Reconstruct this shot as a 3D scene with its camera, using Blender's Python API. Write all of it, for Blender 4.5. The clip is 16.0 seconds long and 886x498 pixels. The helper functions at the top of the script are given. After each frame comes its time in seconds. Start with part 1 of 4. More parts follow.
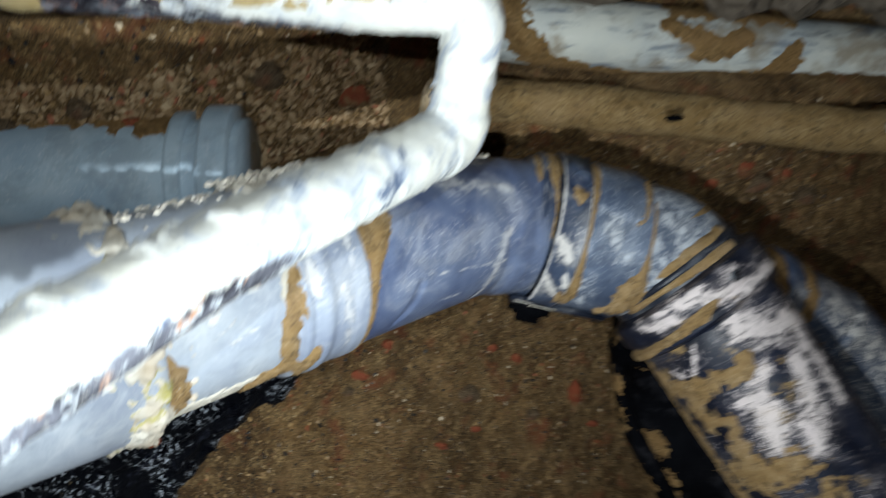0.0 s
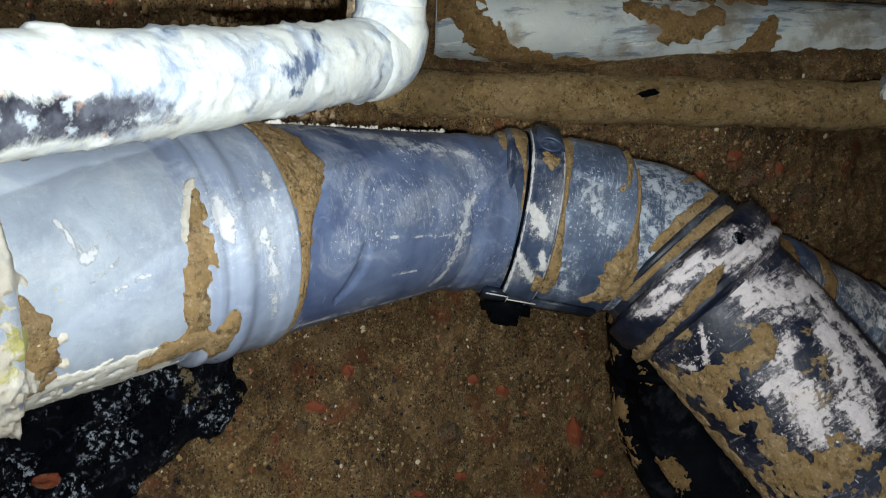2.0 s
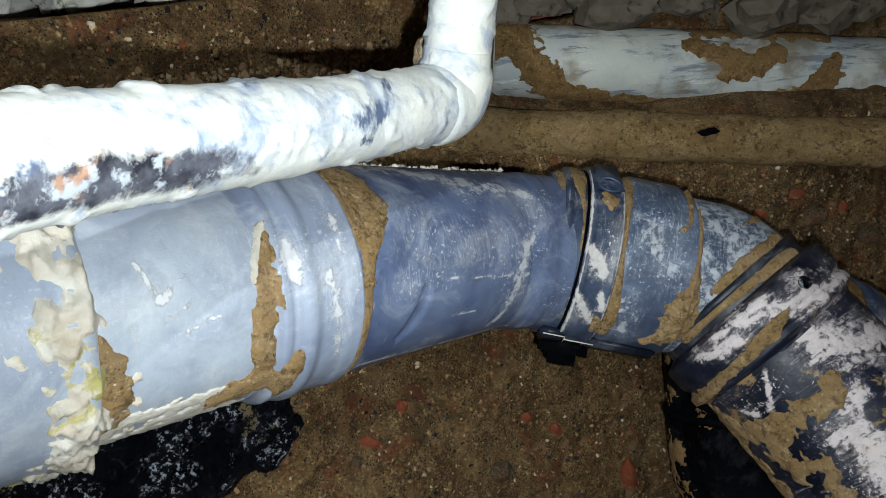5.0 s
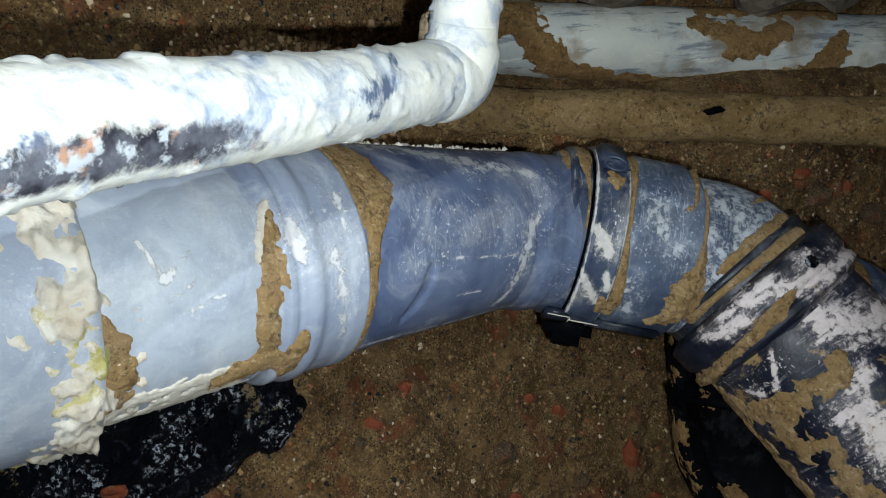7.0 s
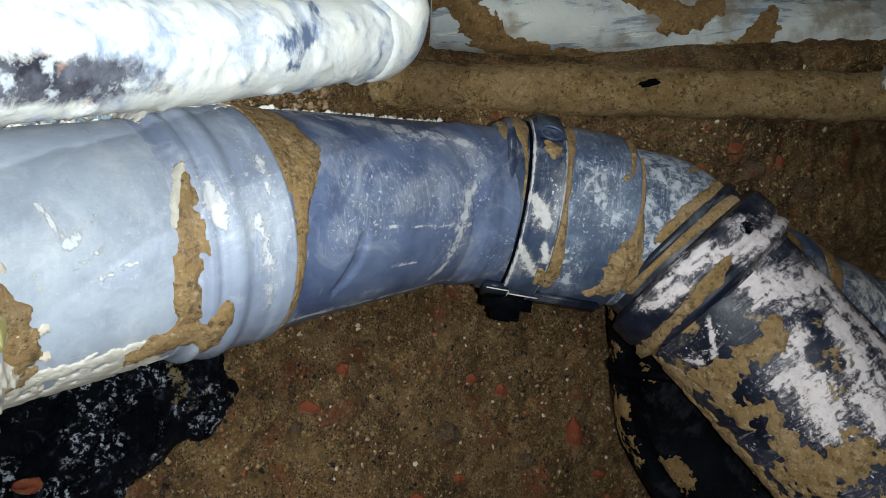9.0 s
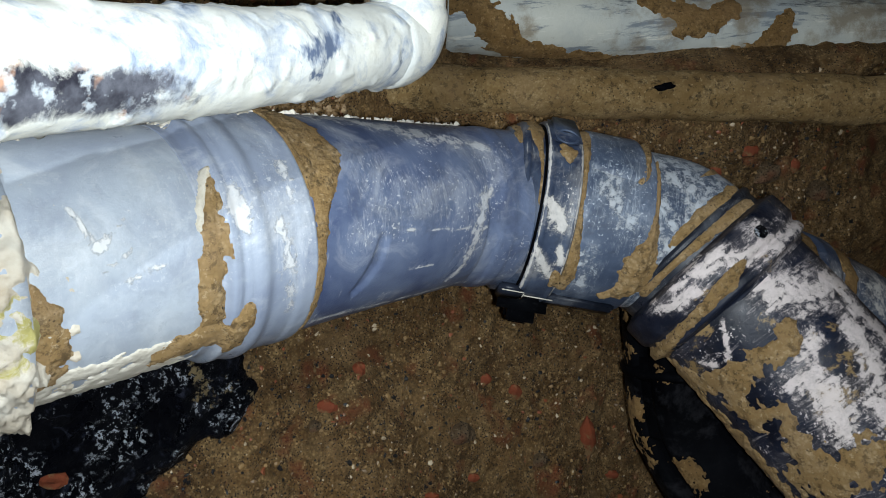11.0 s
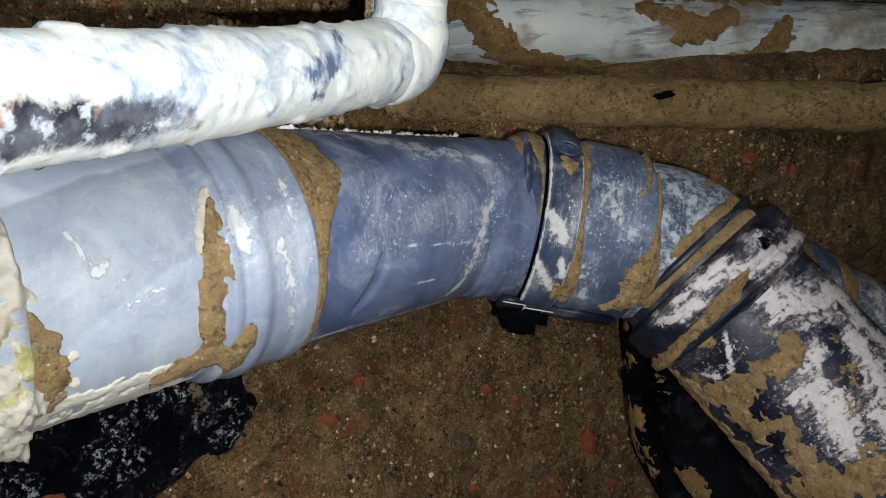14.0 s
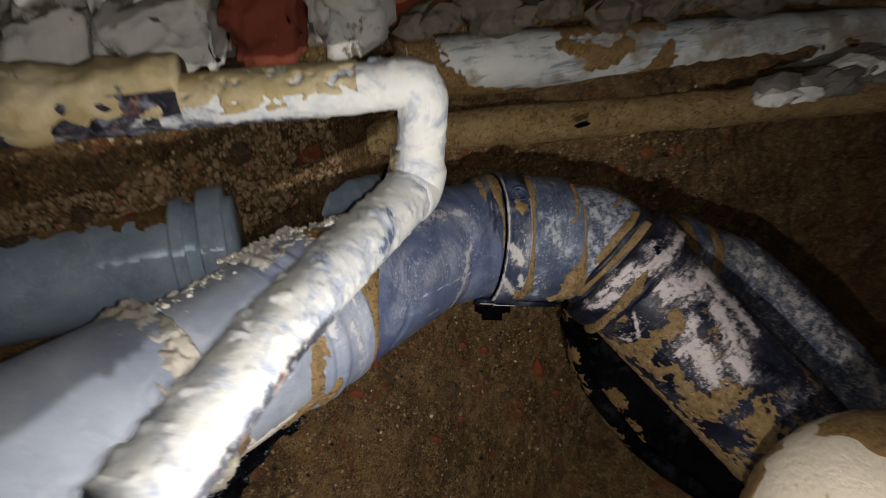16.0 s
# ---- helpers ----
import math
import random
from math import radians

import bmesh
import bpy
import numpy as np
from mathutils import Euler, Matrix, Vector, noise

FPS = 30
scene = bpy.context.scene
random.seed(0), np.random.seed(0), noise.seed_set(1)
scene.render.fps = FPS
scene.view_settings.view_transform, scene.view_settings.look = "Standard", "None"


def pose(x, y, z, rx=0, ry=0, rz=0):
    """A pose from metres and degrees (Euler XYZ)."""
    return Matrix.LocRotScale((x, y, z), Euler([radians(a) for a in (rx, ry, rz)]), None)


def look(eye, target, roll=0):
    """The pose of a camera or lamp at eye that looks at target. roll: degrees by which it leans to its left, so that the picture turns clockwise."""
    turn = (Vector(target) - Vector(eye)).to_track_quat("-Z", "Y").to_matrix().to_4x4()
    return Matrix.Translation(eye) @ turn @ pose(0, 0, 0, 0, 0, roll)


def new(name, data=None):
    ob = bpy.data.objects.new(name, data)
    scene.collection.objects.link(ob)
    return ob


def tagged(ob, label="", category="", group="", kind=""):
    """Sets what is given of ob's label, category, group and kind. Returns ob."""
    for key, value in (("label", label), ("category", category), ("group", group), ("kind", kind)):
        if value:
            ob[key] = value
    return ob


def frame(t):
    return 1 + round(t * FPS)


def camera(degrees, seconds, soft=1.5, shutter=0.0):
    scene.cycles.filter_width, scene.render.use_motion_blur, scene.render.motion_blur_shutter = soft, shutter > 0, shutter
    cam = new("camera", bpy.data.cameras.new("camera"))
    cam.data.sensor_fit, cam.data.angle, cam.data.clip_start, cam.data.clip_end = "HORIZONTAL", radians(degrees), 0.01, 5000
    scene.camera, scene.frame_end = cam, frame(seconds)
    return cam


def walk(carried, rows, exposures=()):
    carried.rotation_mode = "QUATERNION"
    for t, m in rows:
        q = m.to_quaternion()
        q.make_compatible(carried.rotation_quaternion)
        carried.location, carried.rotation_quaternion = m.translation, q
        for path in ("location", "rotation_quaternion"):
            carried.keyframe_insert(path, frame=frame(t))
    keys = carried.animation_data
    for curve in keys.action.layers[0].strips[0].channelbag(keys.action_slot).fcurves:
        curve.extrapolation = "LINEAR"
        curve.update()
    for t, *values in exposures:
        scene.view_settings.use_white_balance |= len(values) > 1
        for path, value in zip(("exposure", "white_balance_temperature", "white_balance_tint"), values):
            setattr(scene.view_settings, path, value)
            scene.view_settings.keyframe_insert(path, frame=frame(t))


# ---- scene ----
cam = camera(62.1, 16.0, soft=0.75, shutter=0.5)
PATH = [
    (0, (-0.008, -0.017, 0.606), (-0.018, 1.678, -0.455), -2.4),
    (0.3, (-0.029, -0.003, 0.514), (-0.113, 1.781, -0.387), -5.4),
    (0.5, (-0.023, 0.011, 0.5), (-0.083, 1.83, -0.329), -4.6),
    (1, (-0.024, 0.002, 0.476), (-0.135, 1.838, -0.308), -5.9),
    (1.5, (-0.007, 0.003, 0.478), (-0.051, 1.838, -0.316), -5.4),
    (2, (0.01, 0.003, 0.483), (0.037, 1.856, -0.268), -5.7),
    (2.5, (0.006, 0.0, 0.486), (-0.017, 1.862, -0.243), -6.1),
    (3, (0.004, 0.0, 0.489), (-0.05, 1.871, -0.216), -6.1),
    (3.5, (0.001, 0.002, 0.492), (-0.067, 1.877, -0.201), -6.1),
    (4, (0.003, 0.003, 0.494), (-0.072, 1.883, -0.181), -6.1),
    (6.5, (-0.002, 0.007, 0.489), (-0.092, 1.886, -0.189), -6.2),
    (7, (-0.003, 0.008, 0.489), (-0.083, 1.873, -0.228), -6.2),
    (7.5, (0.004, 0.013, 0.473), (0.048, 1.863, -0.286), -5.8),
    (8, (0.002, 0.015, 0.468), (0.068, 1.871, -0.272), -5.6),
    (10.5, (0.002, 0.012, 0.473), (0.043, 1.872, -0.261), -5.8),
    (11, (0.0, 0.01, 0.474), (0.028, 1.869, -0.263), -5.8),
    (11.5, (-0.001, 0.011, 0.475), (0.018, 1.871, -0.261), -5.8),
    (12, (-0.006, 0.012, 0.476), (-0.008, 1.875, -0.252), -6.0),
    (12.5, (-0.007, 0.011, 0.475), (-0.019, 1.874, -0.253), -6.3),
    (13, (-0.009, 0.013, 0.477), (-0.025, 1.87, -0.264), -6.1),
    (13.5, (-0.005, 0.015, 0.479), (0.013, 1.87, -0.269), -5.9),
    (14, (-0.003, 0.017, 0.481), (0.041, 1.874, -0.26), -6.0),
    (14.5, (-0.002, 0.016, 0.483), (0.029, 1.87, -0.267), -6.5),
    (15, (-0.004, 0.024, 0.497), (0.019, 1.841, -0.339), -7.5),
    (15.2, (-0.002, 0.024, 0.520), (0.058, 1.813, -0.372), -8.6),
    (15.5, (-0.009, 0.003, 0.57), (0.086, 1.729, -0.435), -8.4),
    (16, (-0.047, -0.075, 0.677), (0.158, 1.586, -0.418), -9.0),
]
walk(cam, [(t, look(eye, target, roll)) for t, eye, target, roll in PATH],
     [(0.0, 0.35, 6500, 10), (0.5, -0.3, 6400, 7), (1.0, 0.12, 6500, 11), (4.0, 0.06, 6500, 11), (6.5, -0.02, 6470, 10), (7.0, -0.06, 6470, 10), (8.0, 0.06, 6500, 11), (11.0, 0.14, 6500, 11), (12.0, 0.08, 6480, 10), (13.0, -0.03, 6450, 9), (13.6, 0.0, 6550, 12), (14.4, 0.0, 6750, 15), (14.8, 0.0, 6750, 15), (15.5, -0.18, 7250, 22), (16.0, -0.53, 7350, 22)])

# ---- light: phone torch beside the lens, one added lamp; otherwise a dark crawl space ----
world = bpy.data.worlds.new("dark")
world.use_nodes = True
world.node_tree.nodes["Background"].inputs[0].default_value = (0.01, 0.011, 0.013, 1)
world.node_tree.nodes["Background"].inputs[1].default_value = 0.1
scene.world = world
scene.view_settings.exposure = 0.0
torch_data = bpy.data.lights.new("torch", "AREA")
torch_data.shape, torch_data.size, torch_data.energy, torch_data.color = "DISK", 0.007, 1.75, (0.885, 0.975, 1.0)
torch = new("torch", torch_data)
TORCH = (0.016, 0.012, 0.466)
torch.matrix_world = look(TORCH, (0.02, 0.5, 0.28))
# added lamp, always on, for the torch held farther back at start and end
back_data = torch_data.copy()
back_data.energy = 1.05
added_lamp_back = new("added_lamp_back", back_data)
added_lamp_back.matrix_world = look((-0.04, -0.06, 0.665), (-0.14, 0.5, 0.46))
VIEW = Vector((-0.007, 0.011, 0.475))


# ---- materials ----
def hexa(r, g, b):
    return (r, g, b, 1)


class Mat:
    """A small builder of node materials."""

    def __init__(self, name, rough=0.6, metal=0.0, spec=0.5):
        self.m = bpy.data.materials.new(name)
        self.m.use_nodes = True
        self.t = self.m.node_tree
        self.b = self.t.nodes["Principled BSDF"]
        self.b.inputs["Roughness"].default_value = rough
        self.b.inputs["Metallic"].default_value = metal
        self.b.inputs["Specular IOR Level"].default_value = spec
        self.co = self.t.nodes.new("ShaderNodeTexCoord").outputs["Object"]

    def n(self, kind, **values):
        node = self.t.nodes.new(kind)
        for k, v in values.items():
            node.inputs[k].default_value = v
        return node

    def link(self, a, b):
        self.t.links.new(a, b)

    def skin(self):
        """Metres along a pipe and round it."""
        node = self.t.nodes.new("ShaderNodeCombineXYZ")
        for key, sock in zip(("along", "round"), node.inputs):
            at = self.t.nodes.new("ShaderNodeAttribute")
            at.attribute_name = key
            self.link(at.outputs["Fac"], sock)
        return node.outputs[0]

    def noise(self, scale, detail=5.0, rough=0.6, distort=0.0, stretch=None, co=None):
        node = self.n("ShaderNodeTexNoise", Scale=scale, Detail=detail, Roughness=rough, Distortion=distort)
        co = co or self.co
        if stretch:
            mp = self.n("ShaderNodeMapping")
            mp.inputs["Scale"].default_value = stretch[0]
            mp.inputs["Rotation"].default_value = stretch[1]
            self.link(co, mp.inputs["Vector"])
            co = mp.outputs[0]
        self.link(co, node.inputs["Vector"])
        return node.outputs[0]

    def spots(self, scale, feature="F1"):
        node = self.n("ShaderNodeTexVoronoi", Scale=scale)
        node.feature = feature
        self.link(self.co, node.inputs["Vector"])
        return node

    def ramp(self, fac, lo, hi, a=(0, 0, 0, 1), b=(1, 1, 1, 1)):
        node = self.n("ShaderNodeValToRGB")
        e = node.color_ramp.elements
        e[0].position, e[0].color, e[1].position, e[1].color = lo, a, hi, b
        self.link(fac, node.inputs[0])
        return node.outputs[0]

    def mix(self, fac, a, b, how="MIX"):
        node = self.t.nodes.new("ShaderNodeMix")
        node.data_type, node.blend_type = "RGBA", how
        for sock, v in ((node.inputs[0], fac), (node.inputs[6], a), (node.inputs[7], b)):
            if isinstance(v, (float, int, tuple)):
                sock.default_value = v
            else:
                self.link(v, sock)
        return node.outputs[2]

    def times(self, a, b, op="MULTIPLY"):
        node = self.n("ShaderNodeMath")
        node.operation = op
        for sock, v in zip(node.inputs, (a, b)):
            if isinstance(v, (float, int)):
                sock.default_value = v
            else:
                self.link(v, sock)
        return node.outputs[0]

    def stain(self, scale, amount, lo, hi, distort=0.3):
        """Where the skin is stained: the mesh's own stain, ragged by noise."""
        at = self.t.nodes.new("ShaderNodeAttribute")
        at.attribute_name = "stain"
        ragged = self.times(self.times(self.noise(scale, 8, 0.72, distort), 0.5, "SUBTRACT"), amount)
        return self.ramp(self.times(at.outputs["Fac"], ragged, "ADD"), lo, hi)

    def out(self, colour, rough=None, bumps=()):
        self.link(colour, self.b.inputs["Base Color"])
        if rough is not None:
            self.link(rough, self.b.inputs["Roughness"])
        last = None
        for height, dist, strength in bumps:
            bp = self.n("ShaderNodeBump", Strength=strength, Distance=dist)
            self.link(height, bp.inputs["Height"])
            if last:
                self.link(last, bp.inputs["Normal"])
            last = bp.outputs[0]
        if last:
            self.link(last, self.b.inputs["Normal"])
        return self.m


def make_soil(name, dark, mid, light, red=True, relief=0.025, pitted=0.5):
    m = Mat(name, 0.85, spec=0.3)
    c = m.mix(m.ramp(m.noise(9, 6), 0.35, 0.7), dark, mid)
    c = m.mix(m.ramp(m.noise(70, 6, 0.7), 0.45, 0.75), c, light)
    grains = m.spots(420)
    c = m.mix(m.ramp(grains.outputs["Distance"], 0.15, 0.6), c, m.mix(0.6, c, dark))
    c = m.mix(m.times(m.ramp(m.noise(260, 3, 0.7), 0.6, 0.66), 0.7), c, light)
    c = m.mix(m.ramp(m.noise(190, 4, 0.75), 0.52, 0.62), c, m.mix(pitted, c, hexa(0.02, 0.013, 0.008)))
    pits = m.spots(330)
    pit = m.times(m.ramp(pits.outputs["Distance"], 0.16, 0.24, (1, 1, 1, 1), (0, 0, 0, 1)), m.ramp(m.noise(55, 4), 0.5, 0.58))
    c = m.mix(m.times(pit, 0.85), c, hexa(0.03, 0.022, 0.014))
    c = m.mix(m.times(m.ramp(m.noise(22, 5, 0.65), 0.5, 0.66), 0.45), c, m.mix(0.5, light, hexa(0.2, 0.09, 0.04)))
    specks = m.spots(520)
    black = m.times(m.ramp(specks.outputs["Distance"], 0.26, 0.33, (1, 1, 1, 1), (0, 0, 0, 1)), m.ramp(m.noise(40, 5, 0.7), 0.4, 0.5))
    c = m.mix(m.times(black, 0.95 if red else 0.0), c, hexa(0.01, 0.01, 0.011))
    if red:
        chips = m.noise(34, 3, 0.5)
        c = m.mix(m.times(m.ramp(chips, 0.58, 0.70), 0.7), c, hexa(0.26, 0.075, 0.032))
    return m.out(c, m.ramp(m.noise(30, 4), 0.3, 0.7, (0.95, 0.95, 0.95, 1), (0.62, 0.62, 0.62, 1)),
                 ((m.noise(45, 9, 0.75), relief, 0.7), (m.noise(520, 5, 0.78), 0.0024, 1.0)))


def make_pvc(name, base, pale, dust, amount, dirt=0.5, mud=0.0, patch=0.58, spec=0.3, lean=0.5, scratch=0.8, brush=0.35, speck=1.0, cloud=0.5):
    """Grey pipe plastic, scuffed pale, with fine scratches, dried lime in ragged patches where the mesh is stained,
    thin dirt, and specks of lime and painted glints.
    """
    m = Mat(name, 0.33, spec=spec)
    c = m.mix(m.ramp(m.noise(14, 5, 0.62, 0.4), 0.38, 0.64), base, pale)
    c = m.mix(m.times(m.ramp(m.noise(30, 7, 0.68, 0.9), 0.5, 0.78), cloud * amount), c, dust)
    at = m.t.nodes.new("ShaderNodeAttribute")
    at.attribute_name = "stain"
    worn = m.times(m.times(at.outputs["Fac"], 0.16), 0.04, "SUBTRACT")
    for turn, scale, far in ((lean, 300, 26), (lean + 0.9, 380, 33), (lean - 1.2, 260, 29), (lean + 0.35, 520, 40)):
        line = m.noise(scale, 5, 0.7, 0.9, ((1, 0.16, 1), (0, 0, turn)), m.skin())
        patchy = m.times(m.noise(far, 5, 0.7), worn, "ADD")
        mask = m.times(m.ramp(line, 0.55, 0.66), m.ramp(patchy, 0.5, 0.62))
        c = m.mix(m.times(mask, 0.6 * scratch), c, dust)
    blotch = m.noise(48, 9, 0.76, 0.3)
    c = m.mix(m.times(m.ramp(blotch, patch, patch + 0.03), amount), c, dust)
    # tiny pale specks: lime, and wet glints painted as colour
    glint_speck = m.ramp(m.noise(480, 3, 0.65), 0.61, 0.635)
    c = m.mix(m.times(m.times(glint_speck, m.ramp(m.times(m.noise(23, 4), worn, "ADD"), 0.48, 0.56)), amount * speck), c, dust)
    c = m.mix(m.times(m.ramp(m.noise(17, 8, 0.74, 0.3), 0.52, 0.6), dirt), c, m.mix(0.7, c, hexa(0.03, 0.03, 0.035)))
    if mud:
        c = m.mix(m.times(m.ramp(m.noise(19, 9, 0.72, 0.3), 0.60 - 0.1 * mud, 0.63 - 0.1 * mud), 0.95), c, hexa(0.26, 0.175, 0.08))
    ragged = m.times(m.times(m.noise(120, 10, 0.82, 0.3), 0.5, "SUBTRACT"), 3.1)
    brushed = m.times(m.times(m.noise(260, 4, 0.7, 0.3, ((1, 0.12, 1), (0, 0, lean)), m.skin()), 0.5, "SUBTRACT"), brush)
    caked = m.times(m.times(at.outputs["Fac"], ragged, "ADD"), brushed, "ADD")
    c = m.mix(m.times(m.ramp(caked, 0.35, 0.75), 0.2), c, dust)
    lime = m.times(m.ramp(caked, 0.6, 0.7), m.ramp(m.noise(210, 6, 0.75), 0.3, 0.5, (0.55, 0.55, 0.55, 1)))
    c = m.mix(m.times(lime, 0.9), c, m.mix(m.ramp(m.noise(60, 5, 0.6), 0.4, 0.7), m.mix(0.3, dust, hexa(0.62, 0.56, 0.5)), dust))
    rough = m.mix(lime, m.ramp(m.noise(40, 6, 0.7), 0.35, 0.7, (0.26, 0.26, 0.26, 1), (0.6, 0.6, 0.6, 1)), (0.9, 0.9, 0.9, 1))
    return m.out(c, rough, ((blotch, 0.0014, 0.45), (lime, 0.0006, 0.6), (m.noise(300, 4, 0.7), 0.0004, 0.35)))


def make_crust(name, base, second, spot, spots_from):
    m = Mat(name, 0.8, spec=0.3)
    c = m.mix(m.ramp(m.noise(40, 6, 0.65), 0.35, 0.7), base, second)
    c = m.mix(m.ramp(m.noise(24, 7, 0.72, 0.8), spots_from, spots_from + 0.06), c, spot)
    return m.out(c, None, ((m.noise(120, 8, 0.75), 0.004, 0.55), (m.noise(420, 3, 0.6), 0.001, 0.4)))


SOIL = make_soil("soil", hexa(0.1, 0.053, 0.018), hexa(0.43, 0.245, 0.09), hexa(0.66, 0.44, 0.2), relief=0.03)
SOIL_LOOSE = make_soil("loose_soil", hexa(0.12, 0.075, 0.038), hexa(0.24, 0.16, 0.085), hexa(0.36, 0.26, 0.16))
MUD = make_soil("mud", hexa(0.33, 0.205, 0.082), hexa(0.47, 0.31, 0.14), hexa(0.62, 0.46, 0.27), red=False, relief=0.003, pitted=0.55)
MUD_BROWN = make_soil("brown_mud", hexa(0.22, 0.125, 0.043), hexa(0.35, 0.208, 0.078), hexa(0.47, 0.31, 0.14), red=False, relief=0.005, pitted=0.5)
MUD_LEDGE = make_soil("sandy_mud", hexa(0.27, 0.165, 0.062), hexa(0.5, 0.33, 0.14), hexa(0.62, 0.45, 0.23), red=False, relief=0.006, pitted=0.65)
LIME = make_crust("lime", hexa(0.62, 0.59, 0.52), hexa(0.44, 0.36, 0.26), hexa(0.4, 0.36, 0.13), 0.56)
LIME_PALE = make_crust("pale_lime", hexa(0.66, 0.62, 0.54), hexa(0.52, 0.48, 0.4), hexa(0.5, 0.42, 0.3), 0.6)
PVC_LIGHT = make_pvc("pale_pvc", hexa(0.265, 0.302, 0.375), hexa(0.405, 0.45, 0.505), hexa(0.6, 0.62, 0.64), 0.85, 0.2, 0.0, 0.78, lean=1.1, scratch=0.35, speck=0.25, cloud=0.75)
PVC = make_pvc("grey_pvc", hexa(0.06, 0.083, 0.165), hexa(0.15, 0.19, 0.29), hexa(0.54, 0.56, 0.6), 0.8, 0.35, 0.0, 0.7, lean=0.9, scratch=0.75, cloud=0.7)
PVC_SOCKET = make_pvc("socket_pvc", hexa(0.19, 0.225, 0.315), hexa(0.33, 0.375, 0.455), hexa(0.58, 0.6, 0.63), 0.85, 0.25, 0.0, 0.74, lean=0.2, scratch=0.6, speck=0.7, cloud=0.9)
PVC_DARK = make_pvc("dark_pvc", hexa(0.018, 0.026, 0.052), hexa(0.085, 0.115, 0.18), hexa(0.62, 0.6, 0.58), 1.0, 0.6, 0.0, 0.64, lean=0.3, scratch=0.8)
PVC_LIMED = make_pvc("limed_pvc", hexa(0.005, 0.0065, 0.013), hexa(0.022, 0.028, 0.05), hexa(0.69, 0.61, 0.61), 1.0, 0.6, 0.2, 0.66, 0.2, lean=0.35, scratch=0.9, brush=1.2, cloud=0.12)
PVC_BLACK = make_pvc("black_pvc", hexa(0.006, 0.008, 0.014), hexa(0.022, 0.028, 0.045), hexa(0.35, 0.36, 0.38), 0.6, 0.6, 0.0, 0.66)
PVC_SCUFF = make_pvc("scuffed_pvc", hexa(0.04, 0.056, 0.095), hexa(0.095, 0.125, 0.19), hexa(0.45, 0.5, 0.57), 0.9, 0.4, 0.0, 0.66, lean=0.7, scratch=1.0, brush=0.6)
PVC_BLUE = make_pvc("blue_pvc", hexa(0.24, 0.33, 0.42), hexa(0.34, 0.43, 0.5), hexa(0.6, 0.63, 0.65), 0.5, 0.3, 0.0, 0.64)
def make_white():
    m = Mat("white_crust", 0.8, spec=0.3)
    c = m.mix(m.ramp(m.noise(30, 6, 0.65), 0.35, 0.7), hexa(0.66, 0.655, 0.59), hexa(0.52, 0.545, 0.55))
    c = m.mix(m.ramp(m.noise(48, 7, 0.7, 0.8), 0.5, 0.66), c, hexa(0.3, 0.355, 0.45))
    c = m.mix(m.ramp(m.noise(33, 5, 0.65, 0.3), 0.64, 0.7), c, hexa(0.09, 0.12, 0.19))
    scab = m.mix(m.ramp(m.noise(60, 6, 0.65), 0.4, 0.65), hexa(0.012, 0.012, 0.02), hexa(0.11, 0.115, 0.14))
    scab = m.mix(m.ramp(m.noise(110, 4, 0.6), 0.55, 0.62), scab, hexa(0.34, 0.37, 0.4))
    scab = m.mix(m.ramp(m.noise(75, 3, 0.6), 0.6, 0.68), scab, hexa(0.3, 0.17, 0.11))
    c = m.mix(m.stain(80, 2.0, 0.3, 0.75), c, scab)
    return m.out(c, None, ((m.noise(120, 8, 0.7), 0.002, 0.3), (m.noise(420, 3, 0.6), 0.0006, 0.3)))


WHITE = make_white()
def make_scab():
    m = Mat("dark_scab", 0.75, spec=0.2)
    c = m.mix(m.ramp(m.noise(60, 6, 0.65), 0.4, 0.7), hexa(0.01, 0.01, 0.015), hexa(0.06, 0.05, 0.06))
    c = m.mix(m.ramp(m.noise(85, 5, 0.65), 0.58, 0.64), c, hexa(0.2, 0.085, 0.05))
    c = m.mix(m.ramp(m.noise(90, 5, 0.65), 0.5, 0.68), c, hexa(0.2, 0.215, 0.25))
    return m.out(c, None, ((m.noise(120, 6, 0.7), 0.003, 0.6),))


TAR = make_scab()
YELLOW = make_crust("yellow_plaster", hexa(0.36, 0.27, 0.12), hexa(0.5, 0.42, 0.27), hexa(0.05, 0.05, 0.06), 0.6)
def make_paint():
    m = Mat("painted_pipe", 0.55, spec=0.35)
    c = m.mix(m.ramp(m.noise(14, 5, 0.6), 0.38, 0.66), hexa(0.54, 0.55, 0.5), hexa(0.38, 0.415, 0.425))
    for scale, lo, col in ((90, 0.55, hexa(0.2, 0.23, 0.26)), (150, 0.57, hexa(0.62, 0.62, 0.57)), (60, 0.6, hexa(0.09, 0.1, 0.12))):
        c = m.mix(m.ramp(m.noise(scale, 6, 0.7, 0.2, ((0.14, 1, 1), (0, 0.14, 0))), lo, lo + 0.06), c, col)
    c = m.mix(m.times(m.ramp(m.noise(18, 8, 0.7), 0.5, 0.62), 0.7), c, hexa(0.19, 0.14, 0.08))
    return m.out(c, None, ((m.noise(90, 8, 0.7), 0.002, 0.5),))


